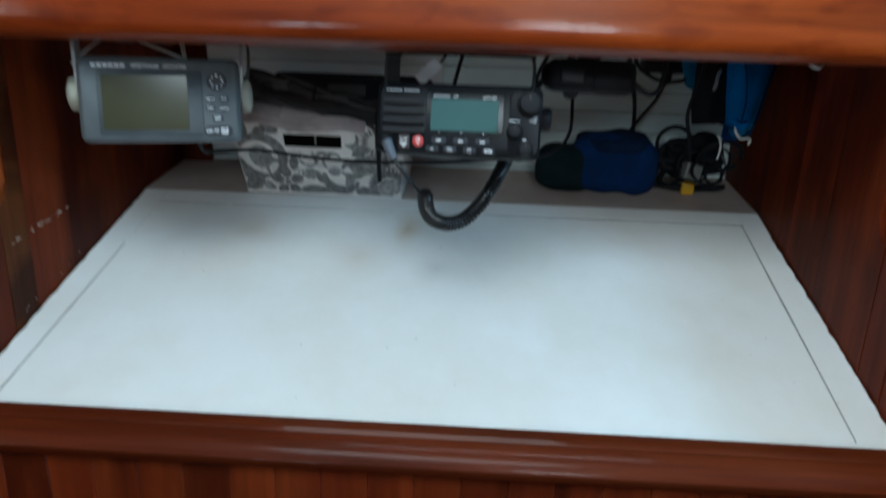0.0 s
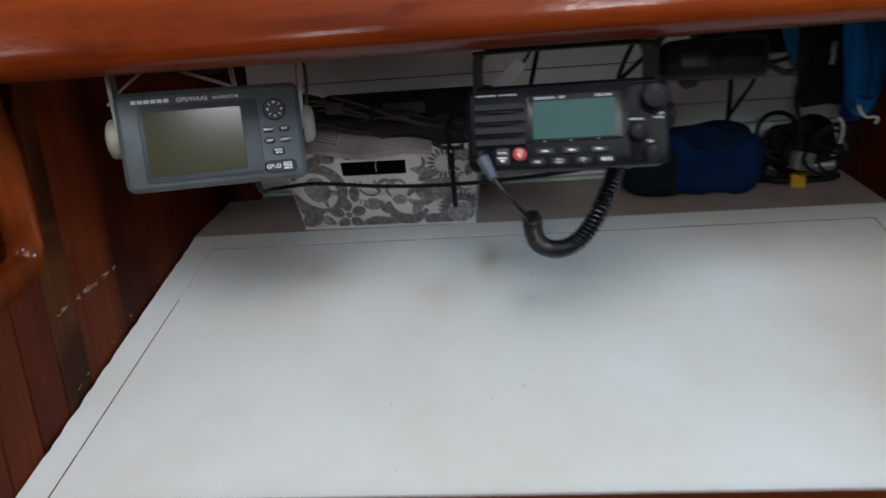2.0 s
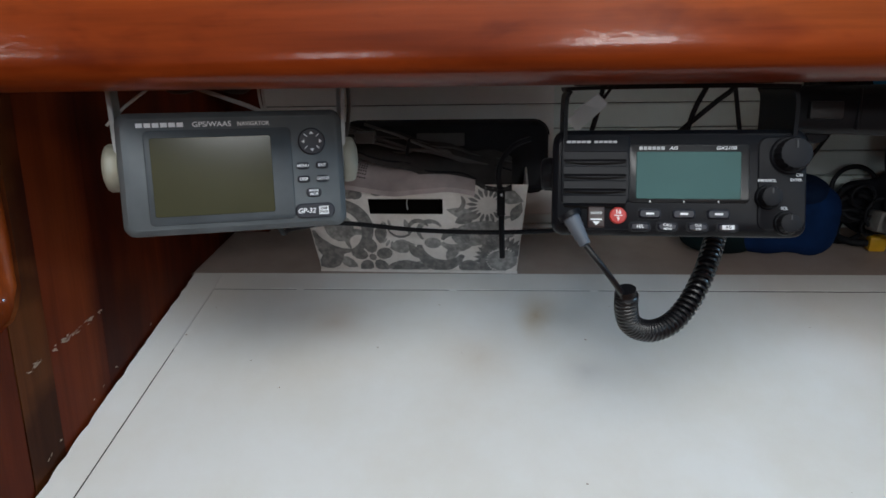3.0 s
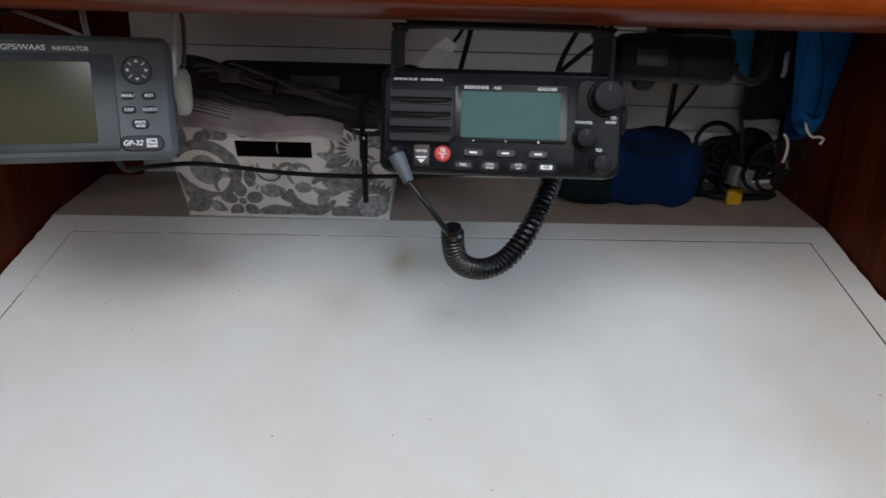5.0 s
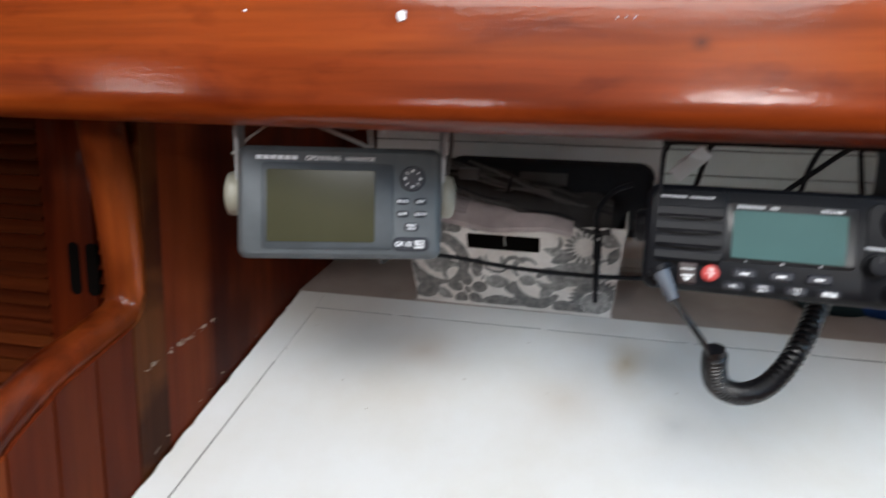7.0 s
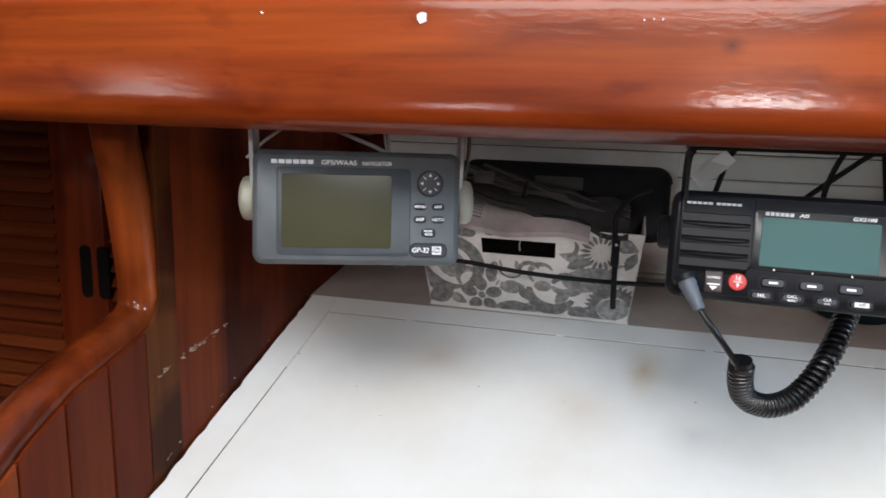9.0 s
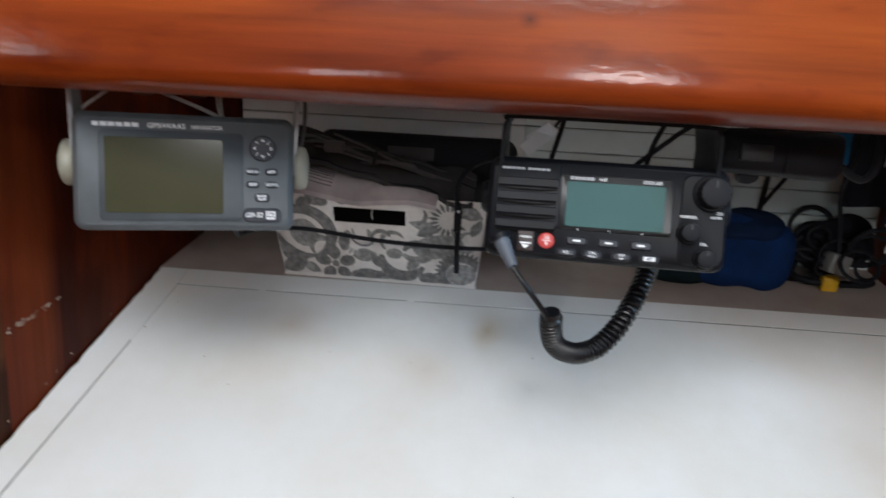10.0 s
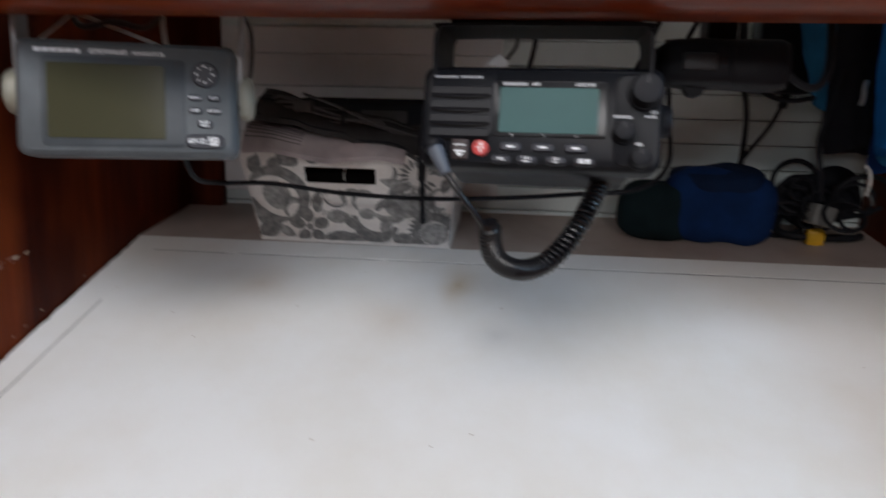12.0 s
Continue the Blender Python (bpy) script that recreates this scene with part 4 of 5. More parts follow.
# ---- microphone cord ----
R_AT = pose(0.1292, 1.1365, 1.0915, -13, 0, -4)
plug_at = R_AT @ Vector((-0.079, -0.006, -0.0255))
cord = thing("microphone_cord", "black coiled microphone cord with a grey rubber plug", "cord", pose(*plug_at))
origin = plug_at.copy()


def rel(pts):
    return [Vector(p) - origin for p in pts]


boot_end = Vector((0.0598, 1.122, 1.0485))
d = (boot_end - plug_at)
bm = bmesh.new()
path, radii = [], []
for k in range(13):
    f = k / 12
    path.append(d * (f * 1.1 - 0.12))
    radii.append((0.0072 - 0.0028 * f) * (1.0 if k % 2 else 0.9))
prev = None
for q, r in zip(path, radii):
    side = d.orthogonal().normalized()
    nrm = d.normalized().cross(side)
    cur = [bm.verts.new(q + side * r * math.cos(j * math.pi / 8) + nrm * r * math.sin(j * math.pi / 8)) for j in range(16)]
    if prev:
        for j in range(16):
            bm.faces.new((prev[j - 1], prev[j], cur[j], cur[j - 1]))
    else:
        bm.faces.new(cur)
    prev = cur
bm.faces.new(prev)
part("plug_boot", bm, BOOT_GREY, cord, "grey ribbed rubber boot")
part("plug_ring", sweep([d * -0.14, d * 0.02], ring(0.0086, 20)), BLACK, cord)
lead = [boot_end, (0.0715, 1.119, 1.034), (0.0835, 1.124, 1.018), (0.0925, 1.131, 1.004), (0.097, 1.136, 0.994)]
part("lead", tube(rel(lead), 0.0023, 10), CORD_BLACK, cord, "plain smooth lead")
coil_path = [(0.0935, 1.133, 1.009), (0.0945, 1.137, 0.996), (0.0985, 1.143, 0.983), (0.108, 1.15, 0.974), (0.1225, 1.157, 0.9705), (0.139, 1.166, 0.975), (0.1545, 1.178, 0.988), (0.168, 1.192, 1.006), (0.178, 1.206, 1.023), (0.186, 1.22, 1.038), (0.193, 1.235, 1.052)]
cl = glide(rel(coil_path), 40)
lens = [0.0]
for a, b in zip(cl, cl[1:]):
    lens.append(lens[-1] + (b - a).length)
turns = lens[-1] / 0.0042
side = None
helix = []
for k, q in enumerate(cl):
    dd = (cl[min(k + 1, len(cl) - 1)] - cl[max(k - 1, 0)]).normalized()
    side = dd.orthogonal() if side is None else side
    side = (side - dd * side.dot(dd)).normalized()
    helix.append((q, side.copy(), dd.cross(side)))
pts = []
steps = int(turns * 14)
for k in range(steps + 1):
    f = k / steps * (len(helix) - 1)
    i = min(int(f), len(helix) - 2)
    q = helix[i][0].lerp(helix[i + 1][0], f - i)
    s1, n1 = helix[i][1], helix[i][2]
    a = 2 * math.pi * turns * k / steps
    pts.append(q + (s1 * math.cos(a) + n1 * math.sin(a)) * 0.0074)
part("coil", sweep(pts, ring(0.0019, 7)), CORD_BLACK, cord, "tightly wound black spiral")
part("coil_core", sweep(cl, ring(0.0056, 10)), CORD_BLACK, cord)
part("collar", sweep(rel([(0.0925, 1.131, 1.0125), (0.0935, 1.133, 1.006), (0.095, 1.138, 0.995)]), ring(0.0076, 16)), CORD_BLACK, cord, "smooth black collar")

# ---- fist microphone ----
mic = thing("fist_microphone", "black fist microphone clipped under the shelf", "microphone", pose(0.277, 1.2, 1.1415, -4, 1, -3))
bm = bmesh.new()
prev = None
for x, h, y0, y1 in ((-0.056, 0.006, 0.014, 0.028), (-0.053, 0.0125, 0.007, 0.035), (-0.043, 0.0185, 0.001, 0.04), (-0.02, 0.0203, -0.002, 0.042), (0.003, 0.0195, 0.0, 0.04), (0.02, 0.0203, 0.0, 0.04), (0.044, 0.0205, 0.001, 0.04), (0.05, 0.0185, 0.005, 0.036), (0.053, 0.011, 0.012, 0.03)):
    cy, w = (y0 + y1) / 2, (y1 - y0) / 2
    cur = [bm.verts.new((x, cy + w * math.copysign(abs(math.cos(a)) ** 0.5, math.cos(a)), h * math.copysign(abs(math.sin(a)) ** 0.5, math.sin(a)))) for a in [j * math.pi / 10 for j in range(20)]]
    if prev:
        for j in range(20):
            bm.faces.new((prev[j - 1], prev[j], cur[j], cur[j - 1]))
    else:
        bm.faces.new(cur)
    prev = cur
bm.faces.new(prev)
part("body", bm, BLACK_SOFT, mic, "black moulded grip")
part("talk_key", box(-0.034, -0.008, -0.005, 0.002, -0.008, 0.006, 0.002, 2), MIC_GREY, mic, "dark grey talk key")
part("swivel", lathe_y([(0.0085, 0.012), (0.009, 0.016), (0.009, 0.026), (0.007, 0.029)], 18, -0.02, -0.0185), BLACK_SOFT, mic)
part("rib", box(0.003, 0.006, -0.0015, 0.03, -0.0165, 0.0165, 0.001, 1), BLACK_SOFT, mic)
part("clip", box(-0.012, 0.012, 0.02, 0.06, 0.02, 0.105, 0.002, 1), BLACK, mic, "hanging clip")
part("tail", tube([(0.048, 0.02, 0.0), (0.062, 0.02, -0.012), (0.075, 0.022, -0.016), (0.085, 0.025, -0.006), (0.088, 0.03, 0.02), (0.086, 0.04, 0.1)], 0.0032, 10), BLACK_SOFT, mic, "thick black tail")
part("tail", tube([(-0.048, 0.02, -0.004), (-0.058, 0.022, -0.014), (-0.066, 0.03, -0.03), (-0.072, 0.04, -0.05)], 0.0028, 10), BLACK_SOFT, mic)

# ---- floral storage box ----
BX = pose(-0.1045, 1.512, 0.9215, 6, 0, -2.0)
fbox = thing("storage_box", "open ivory cardboard box with grey floral print, filled with black gear", "box", BX)
BW0, BW1, BH, BD = 0.2645, 0.29, 0.128, 0.115


def flare(x, z):
    return x * (BW0 + (BW1 - BW0) * z / BH) / BW0


def front_y(z):
    return -0.03 * z / BH


def box_wall(outline, t, hole=None):
    """The front or back wall with an optional slot, leaning outward."""
    bm = bmesh.new()
    x0, x1, z0, z1 = outline
    xs = [x0, x1] if not hole else [x0, hole[0], hole[1], x1]
    zs = [z0, z1] if not hole else [z0, hole[2], hole[3], z1]
    for i in range(len(xs) - 1):
        for j in range(len(zs) - 1):
            if hole and i == 1 and j == 1:
                continue
            c = [(xs[i], zs[j]), (xs[i + 1], zs[j]), (xs[i + 1], zs[j + 1]), (xs[i], zs[j + 1])]
            f = [bm.verts.new((flare(x, z), front_y(z), z)) for x, z in c]
            g = [bm.verts.new((flare(x, z), front_y(z) + t, z)) for x, z in c]
            bm.faces.new(f)
            bm.faces.new(g)
            for k in range(4):
                bm.faces.new((f[k - 1], f[k], g[k], g[k - 1]))
    bmesh.ops.remove_doubles(bm, verts=bm.verts, dist=1e-6)
    return bm


half = BW0 / 2
part("front_wall", box_wall((-half, half, 0.0, BH), 0.0022, (-0.0535, 0.0355, 0.0868, 0.1085)), BOX_PAPER, fbox, "ivory paper front with a dark slot", None, False)
for sx in (-1, 1):
    bm = bmesh.new()
    c = [(0.0, 0.0), (BD, 0.0), (BD + 0.012, BH), (front_y(BH), BH)]
    f = [bm.verts.new((sx * (half if z == 0 else BW1 / 2), y, z)) for y, z in c]
    g = [bm.verts.new((sx * ((half if z == 0 else BW1 / 2) - 0.0022), y, z)) for y, z in c]
    bm.faces.new(f)
    bm.faces.new(g)
    for k in range(4):
        bm.faces.new((f[k - 1], f[k], g[k], g[k - 1]))
    part("side_wall", bm, BOX_PAPER, fbox, "", None, False)
bm = bmesh.new()
c = [(-half, BD, 0), (half, BD, 0), (BW1 / 2, BD + 0.012, BH), (-BW1 / 2, BD + 0.012, BH)]
f = [bm.verts.new(q) for q in c]
g = [bm.verts.new((q[0], q[1] - 0.0022, q[2])) for q in c]
bm.faces.new(f)
bm.faces.new(g)
for k in range(4):
    bm.faces.new((f[k - 1], f[k], g[k], g[k - 1]))
part("back_wall", bm, BOX_PAPER, fbox, "", None, False)
part("base", box(-half, half, 0.0, BD, 0.0, 0.002), BOX_PAPER, fbox)
# Near-black sheet that stands in for the shade inside the box.
part("slot_shade", box(-0.07, 0.05, 0.012, 0.016, 0.06, 0.115), DARK_GAP, fbox, "dark sheet for the shade inside the slot")
part("slot_string", tube([(-0.0095, 0.001, 0.1085), (-0.011, 0.004, 0.1), (-0.012, 0.003, 0.094), (-0.0105, 0.001, 0.0868)], 0.0009, 6), WHITE_WIRE, fbox, "pale string across the slot")
part("edge_band", box(-half - 0.001, half + 0.001, -0.0022, -0.0008, 0.0, 0.0035), BOX_PAPER, fbox, "pale bottom edge")


def turned(pts, cx, cz, angle):
    ca, sa = math.cos(radians(angle)), math.sin(radians(angle))
    return [(cx + ca * p - sa * q, cz + sa * p + ca * q) for p, q in pts]


def disc(cx, cz, rx, rz, angle=0, n=14):
    return [turned([(rx * math.cos(2 * math.pi * j / n), rz * math.sin(2 * math.pi * j / n)) for j in range(n)], cx, cz, angle)]


def arc(cx, cz, r, a0, a1, width, shrink=0.0, n=18):
    """A crescent stroke, thick in the middle, from one angle to another."""
    out, ins = [], []
    for k in range(n + 1):
        f = k / n
        a, rr = radians(a0 + (a1 - a0) * f), r * (1 - shrink * f)
        w = width * (0.18 + 0.82 * math.sin(math.pi * (0.06 + 0.88 * f)))
        out.append((cx + (rr + w) * math.cos(a), cz + (rr + w) * math.sin(a)))
        ins.append((cx + (rr - w) * math.cos(a), cz + (rr - w) * math.sin(a)))
    return [[out[k], out[k + 1], ins[k + 1], ins[k]] for k in range(n)]


def leaf(cx, cz, length, width, angle):
    return [turned([(length * f, width * w) for f, w in ((0, 0), (0.15, 0.6), (0.35, 0.95), (0.55, 1.0), (0.78, 0.6), (1, 0.05), (0.8, -0.5), (0.6, -0.9), (0.35, -0.85), (0.15, -0.5))], cx, cz, angle)]


def flower(cx, cz, r, petals=5, spin=0):
    polys = []
    for k in range(petals):
        a = spin + 360 * k / petals
        polys += disc(cx + r * 0.62 * math.cos(radians(a)), cz + r * 0.62 * math.sin(radians(a)), r * 0.4, r * 0.31, a, 10)
    return polys


def scallops(cx, cz, r, a0, a1, count):
    """A fan of narrow feathers round a point."""
    polys = []
    for k in range(count):
        polys += leaf(cx + 0.45 * r * math.cos(radians(a0 + (a1 - a0) * k / (count - 1))), cz + 0.45 * r * math.sin(radians(a0 + (a1 - a0) * k / (count - 1))), r * 0.55, r * 0.09, a0 + (a1 - a0) * k / (count - 1))
    return polys


def print_on(bm, polys, cx, cz, hole, proud):
    for poly in polys:
        pts = [(cx + p, cz + q) for p, q in poly]
        if any(not (-half + 0.001 < p < half - 0.001 and 0.004 < q < BH - 0.001) for p, q in pts):
            pts = [(min(max(p, -half + 0.001), half - 0.001), min(max(q, 0.004), BH - 0.001)) for p, q in pts]
        if any(hole[0] - 0.003 < p < hole[1] + 0.003 and hole[2] - 0.002 < q < hole[3] + 0.002 for p, q in pts):
            continue
        area = sum(pts[k - 1][0] * pts[k][1] - pts[k][0] * pts[k - 1][1] for k in range(len(pts)))
        if abs(area) < 4e-7:
            continue
        vs = []
        for p, q in pts:
            vs.append(bm.verts.new((flare(p, q), front_y(q) - proud, q)))
        bm.faces.new(vs)


light_print, dark_print = bmesh.new(), bmesh.new()
slot = (-0.0535, 0.0355, 0.0868, 0.1085)
DARK_MOTIFS = (
    arc(-0.095, 0.066, 0.036, 150, -75, 0.0085), arc(-0.095, 0.066, 0.034, 185, 290, 0.006), flower(-0.058, 0.023, 0.028, 5, 20), disc(-0.058, 0.023, 0.005, 0.005), leaf(-0.042, 0.007, 0.055, 0.01, 4),
    leaf(-0.046, 0.044, 0.032, 0.008, 78), arc(0.034, 0.04, 0.029, 175, 335, 0.009), arc(0.05, 0.046, 0.016, 165, 0, 0.006), leaf(-0.132, 0.008, 0.042, 0.013, 28), leaf(-0.13, 0.034, 0.034, 0.01, -20), scallops(0.11, 0.021, 0.036, 20, 290, 24),
    flower(-0.054, 0.117, 0.022, 6, 10), leaf(-0.002, 0.121, 0.036, 0.011, -18), arc(0.047, 0.104, 0.013, -80, 40, 0.0028), scallops(0.088, 0.1, 0.026, 20, 330, 17), leaf(0.118, 0.078, 0.028, 0.007, 70),
    disc(0.069, 0.01, 0.014, 0.01), leaf(0.006, 0.022, 0.026, 0.007, 125), arc(-0.018, 0.07, 0.016, 190, 340, 0.0018), leaf(-0.122, 0.098, 0.03, 0.009, 62), leaf(-0.1, 0.108, 0.026, 0.008, 20), leaf(0.05, 0.075, 0.03, 0.008, 25), arc(0.005, 0.066, 0.012, 20, 190, 0.003),
)
LIGHT_MOTIFS = (
    disc(-0.095, 0.067, 0.019, 0.021), leaf(-0.034, 0.037, 0.034, 0.011, 8), disc(0.078, 0.06, 0.033, 0.018, 12), arc(0.05, 0.06, 0.022, 220, 420, 0.007), disc(0.112, 0.02, 0.02, 0.016), leaf(0.078, 0.084, 0.04, 0.008, 165),
    leaf(-0.09, 0.116, 0.034, 0.011, 8), disc(-0.026, 0.119, 0.018, 0.009, 15), leaf(0.096, 0.118, 0.036, 0.01, -22), arc(-0.073, 0.046, 0.015, 0, 220, 0.0045), leaf(-0.012, 0.006, 0.042, 0.008, 12), leaf(0.082, 0.036, 0.036, 0.009, 22),
    arc(0.02, 0.062, 0.015, 30, 230, 0.0035), leaf(-0.13, 0.05, 0.03, 0.01, -50), arc(0.116, 0.07, 0.014, 90, 300, 0.004), disc(0.022, 0.045, 0.011, 0.008), leaf(-0.012, 0.08, 0.024, 0.004, 285), scallops(-0.028, 0.058, 0.022, 100, 260, 9), leaf(0.04, 0.018, 0.03, 0.008, 60), leaf(-0.08, 0.008, 0.03, 0.008, 150),
)
for bm, motifs in ((dark_print, DARK_MOTIFS), (light_print, LIGHT_MOTIFS)):
    for k, motif in enumerate(motifs):
        for poly in motif:
            print_on(bm, [poly], 0.0, 0.0, slot, 0.0005 + 0.00012 * (k % 3) + (0.0004 if bm is dark_print else 0.0))
tagged(part("floral_print", light_print, PRINT_GREY, fbox, "grey printed flowers and scrolls", None, False), kind="stuff")
tagged(part("floral_print", dark_print, PRINT_DARK, fbox, "darker grey printed leaves", None, False), kind="stuff")

# ---- contents of the box ----
case = thing("black_case", "black rounded case with a grey label standing in the box", "case", pose(-0.071, 1.588, 1.069, -8, 0, -1.5))
part("body", slab([(x, z) for x, z in rounded_rect(0.287, 0.098, 0.02, 4)], -0.02, 0.02, 0.008), BLACK_SOFT, case, "black padded shell")
part("piping", sweep([Vector((x * 1.002, 0.0, z * 1.004)) for x, z in rounded_rect(0.287, 0.098, 0.02, 4)], ring(0.0022, 6)), DARK_CLOTH, case, "black seam piping")
part("label_patch", slab(rounded_rect(0.066, 0.018, 0.002), -0.0213, -0.0195, 0.0004, -0.004, 0.022), CABLE_GREY, case, "small dark grey label")
bm = bmesh.new()
n = 26
grid = []
for i in range(n + 1):
    row = []
    for j in range(9):
        u, v = i / n, j / 8
        x = -0.132 + 0.212 * u
        y = -0.047 + 0.088 * v - 0.003 * math.sin(u * 7)
        z = 0.167 - 0.026 * u - (0.034 - 0.016 * u) * (1 - v) ** 5 + 0.004 * math.sin(u * 9 + v * 3) + 0.003 * noise.noise((u * 5, v * 3, 1))
        row.append(bm.verts.new((x, y, z)))
    grid.append(row)
for i in range(n):
    for j in range(8):
        bm.faces.new((grid[i][j], grid[i + 1][j], grid[i + 1][j + 1], grid[i][j + 1]))
ext = bmesh.ops.extrude_face_region(bm, geom=list(bm.faces))
for v in [q for q in ext["geom"] if isinstance(q, bmesh.types.BMVert)]:
    v.co.z -= 0.006
woven = thing("woven_pouch", "pinkish-grey woven mesh pouch lying across the box", "pouch", BX)
part("cloth", bm, WOVEN, woven)
bm = bmesh.new()
for i in range(26):
    for j in range(6):
        u, v = 0.02 + i * 0.0135, 0.1 + j * 0.05
        z = 0.167 - 0.026 * u - (0.034 - 0.016 * u) * (1 - v) ** 5 + 0.004 * math.sin(u * 9 + v * 3) + 0.003 * noise.noise((u * 5, v * 3, 1))
        box(-0.132 + 0.212 * u - 0.0007, -0.132 + 0.212 * u + 0.0007, -0.047 + 0.088 * v - 0.003 * math.sin(u * 7) - 0.0011, -0.047 + 0.088 * v - 0.003 * math.sin(u * 7) + 0.0011, z - 0.0006, z + 0.0005, bm=bm)
tagged(part("mesh_holes", bm, DARK_CLOTH, woven, "rows of small dark holes", None, False), kind="stuff")
bm = bmesh.new()
prev = None
for k in range(15):
    f = k / 14
    x, z = -0.125 + 0.245 * f, 0.171 - 0.042 * f + 0.004 * math.sin(f * 7)
    w, h = 0.02 + 0.006 * math.sin(f * 5), 0.009 + 0.004 * math.sin(f * 9 + 1)
    cur = [bm.verts.new((x, 0.022 + w * math.cos(a), z + h * math.sin(a))) for a in [j * math.pi / 6 for j in range(12)]]
    if prev:
        for j in range(12):
            bm.faces.new((prev[j - 1], prev[j], cur[j], cur[j - 1]))
    else:
        bm.faces.new(cur)
    prev = cur
bm.faces.new(prev)
solid("rolled_cloth", bm, DARK_CLOTH, "rolled black cloth on top of the box", "cloth", BX)
loops = [
    [(-0.115, 0.0, 0.178), (-0.09, -0.012, 0.19), (-0.06, -0.008, 0.187), (-0.02, -0.01, 0.172), (0.03, -0.012, 0.164), (0.075, -0.01, 0.15), (0.11, 0.0, 0.142)],
    [(-0.118, 0.004, 0.186), (-0.095, -0.006, 0.196), (-0.07, -0.01, 0.192), (-0.03, -0.014, 0.18), (0.0, -0.014, 0.168), (-0.03, -0.016, 0.166), (-0.08, -0.012, 0.176), (-0.115, 0.0, 0.182)],
    [(-0.06, -0.006, 0.2), (-0.02, -0.012, 0.188), (0.02, -0.015, 0.172), (0.06, -0.013, 0.158), (0.1, -0.006, 0.146)],
    [(-0.1, -0.006, 0.182), (-0.07, -0.014, 0.183), (-0.045, -0.016, 0.178), (-0.01, -0.016, 0.17), (0.04, -0.014, 0.168), (0.05, -0.012, 0.16)],
]
bundle = thing("cable_bundle", "grey cable bundle tied on top of the box", "cable", BX)
for pts in loops:
    part("strand", tube(pts, 0.0019, 8), DARK_CABLE, bundle)
part("tie", tube([(-0.006, -0.018, 0.163), (-0.004, -0.02, 0.172), (-0.003, -0.016, 0.18), (-0.002, -0.008, 0.182)], 0.0022), BLACK_SOFT, bundle, "black tie")
part("connector", box(-0.07, -0.045, -0.022, -0.008, 0.178, 0.192, 0.002, 2), CABLE_GREY, bundle, "dark moulded connector")

def net_height(u, v):
    return 0.19 - 0.052 * u + 0.012 * v + 0.006 * noise.noise((u * 6, v * 3, 4)) + 0.004 * abs(math.sin(u * 11 + v * 4)) - 0.016 * (1 - v) ** 2


bm = bmesh.new()
n, grid = 22, []
for i in range(n + 1):
    row = []
    for j in range(7):
        u, v = i / n, j / 6
        x = -0.12 + 0.245 * u
        y = -0.03 + 0.05 * v
        z = net_height(u, v)
        row.append(bm.verts.new((x, y, z)))
    grid.append(row)
for i in range(n):
    for j in range(6):
        bm.faces.new((grid[i][j], grid[i + 1][j], grid[i + 1][j + 1], grid[i][j + 1]))
ext = bmesh.ops.extrude_face_region(bm, geom=list(bm.faces))
for v in [q for q in ext["geom"] if isinstance(q, bmesh.types.BMVert)]:
    v.co.z -= 0.006
net = thing("folded_net", "crumpled dark grey net cloth folded on top of the box", "cloth", BX)
part("net_sheet", bm, GREY_NET, net)
for v0 in (0.02, 0.42, 0.75):
    part("binding", sweep([Vector((-0.12 + 0.245 * k / 40, -0.03 + 0.05 * v0 + 0.003 * math.sin(k * 0.4), net_height(k / 40, v0) + 0.0004)) for k in range(41)], ring(0.0012, 6)), DARK_CABLE if v0 > 0.5 else DARK_CLOTH, net, "rolled net edge")

# ---- long cable and hanging strap ----
solid("black_cable", tube([(-0.2, 1.215, 1.075), (-0.212, 1.27, 1.028), (-0.225, 1.36, 1.013), (-0.18, 1.4, 1.0105), (-0.09, 1.403, 1.0015), (0.005, 1.405, 0.9985), (0.1, 1.403, 1.003), (0.18, 1.4, 1.0105), (0.25, 1.4, 1.019), (0.29, 1.44, 1.045), (0.3, 1.5, 1.1), (0.3, 1.55, 1.2)], 0.0027, 10), BLACK_SOFT, "thin black cable slung across in front of the floral box", "cable")
strap = thing("hanging_strap", "short black strap hanging over the cable", "strap", pose(0.004, 1.4, 1.0))
part("band", tube([(0.034, 0.03, 0.104), (0.016, 0.016, 0.098), (0.003, 0.004, 0.085), (-0.003, -0.002, 0.068), (0.0, -0.004, 0.04), (0.001, -0.005, 0.0), (0.002, -0.002, -0.03)], 0.0033, 8), BLACK_SOFT, strap)
part("band_end", box(-0.0045, 0.0045, -0.009, -0.002, 0.02, 0.05, 0.0015, 2), BLACK_SOFT, strap)
part("bead", box(-0.0008, 0.0018, -0.0102, -0.008, 0.043, 0.046, 0.0005, 1), WHITE_INK, strap, "tiny white mark")


# ---- blue pouch and the gear beside it ----
def lumpy(cx, sx, sy, sz, power, top=None, seed=0, rough=0.004):
    bm = bmesh.new()
    bmesh.ops.create_uvsphere(bm, u_segments=40, v_segments=24, radius=1)
    for v in bm.verts:
        c = v.co
        k = [math.copysign(abs(q) ** power, q) for q in c]
        p = Vector((cx + k[0] * sx, k[1] * sy, k[2] * sz + sz))
        if top:
            p.z *= top(p.x)
        p += Vector((noise.noise(p * 22 + Vector((seed, 0, 0))), noise.noise(p * 22 + Vector((0, seed, 5))), noise.noise(p * 22 + Vector((9, 0, seed))))) * rough
        v.co = p
    return bm


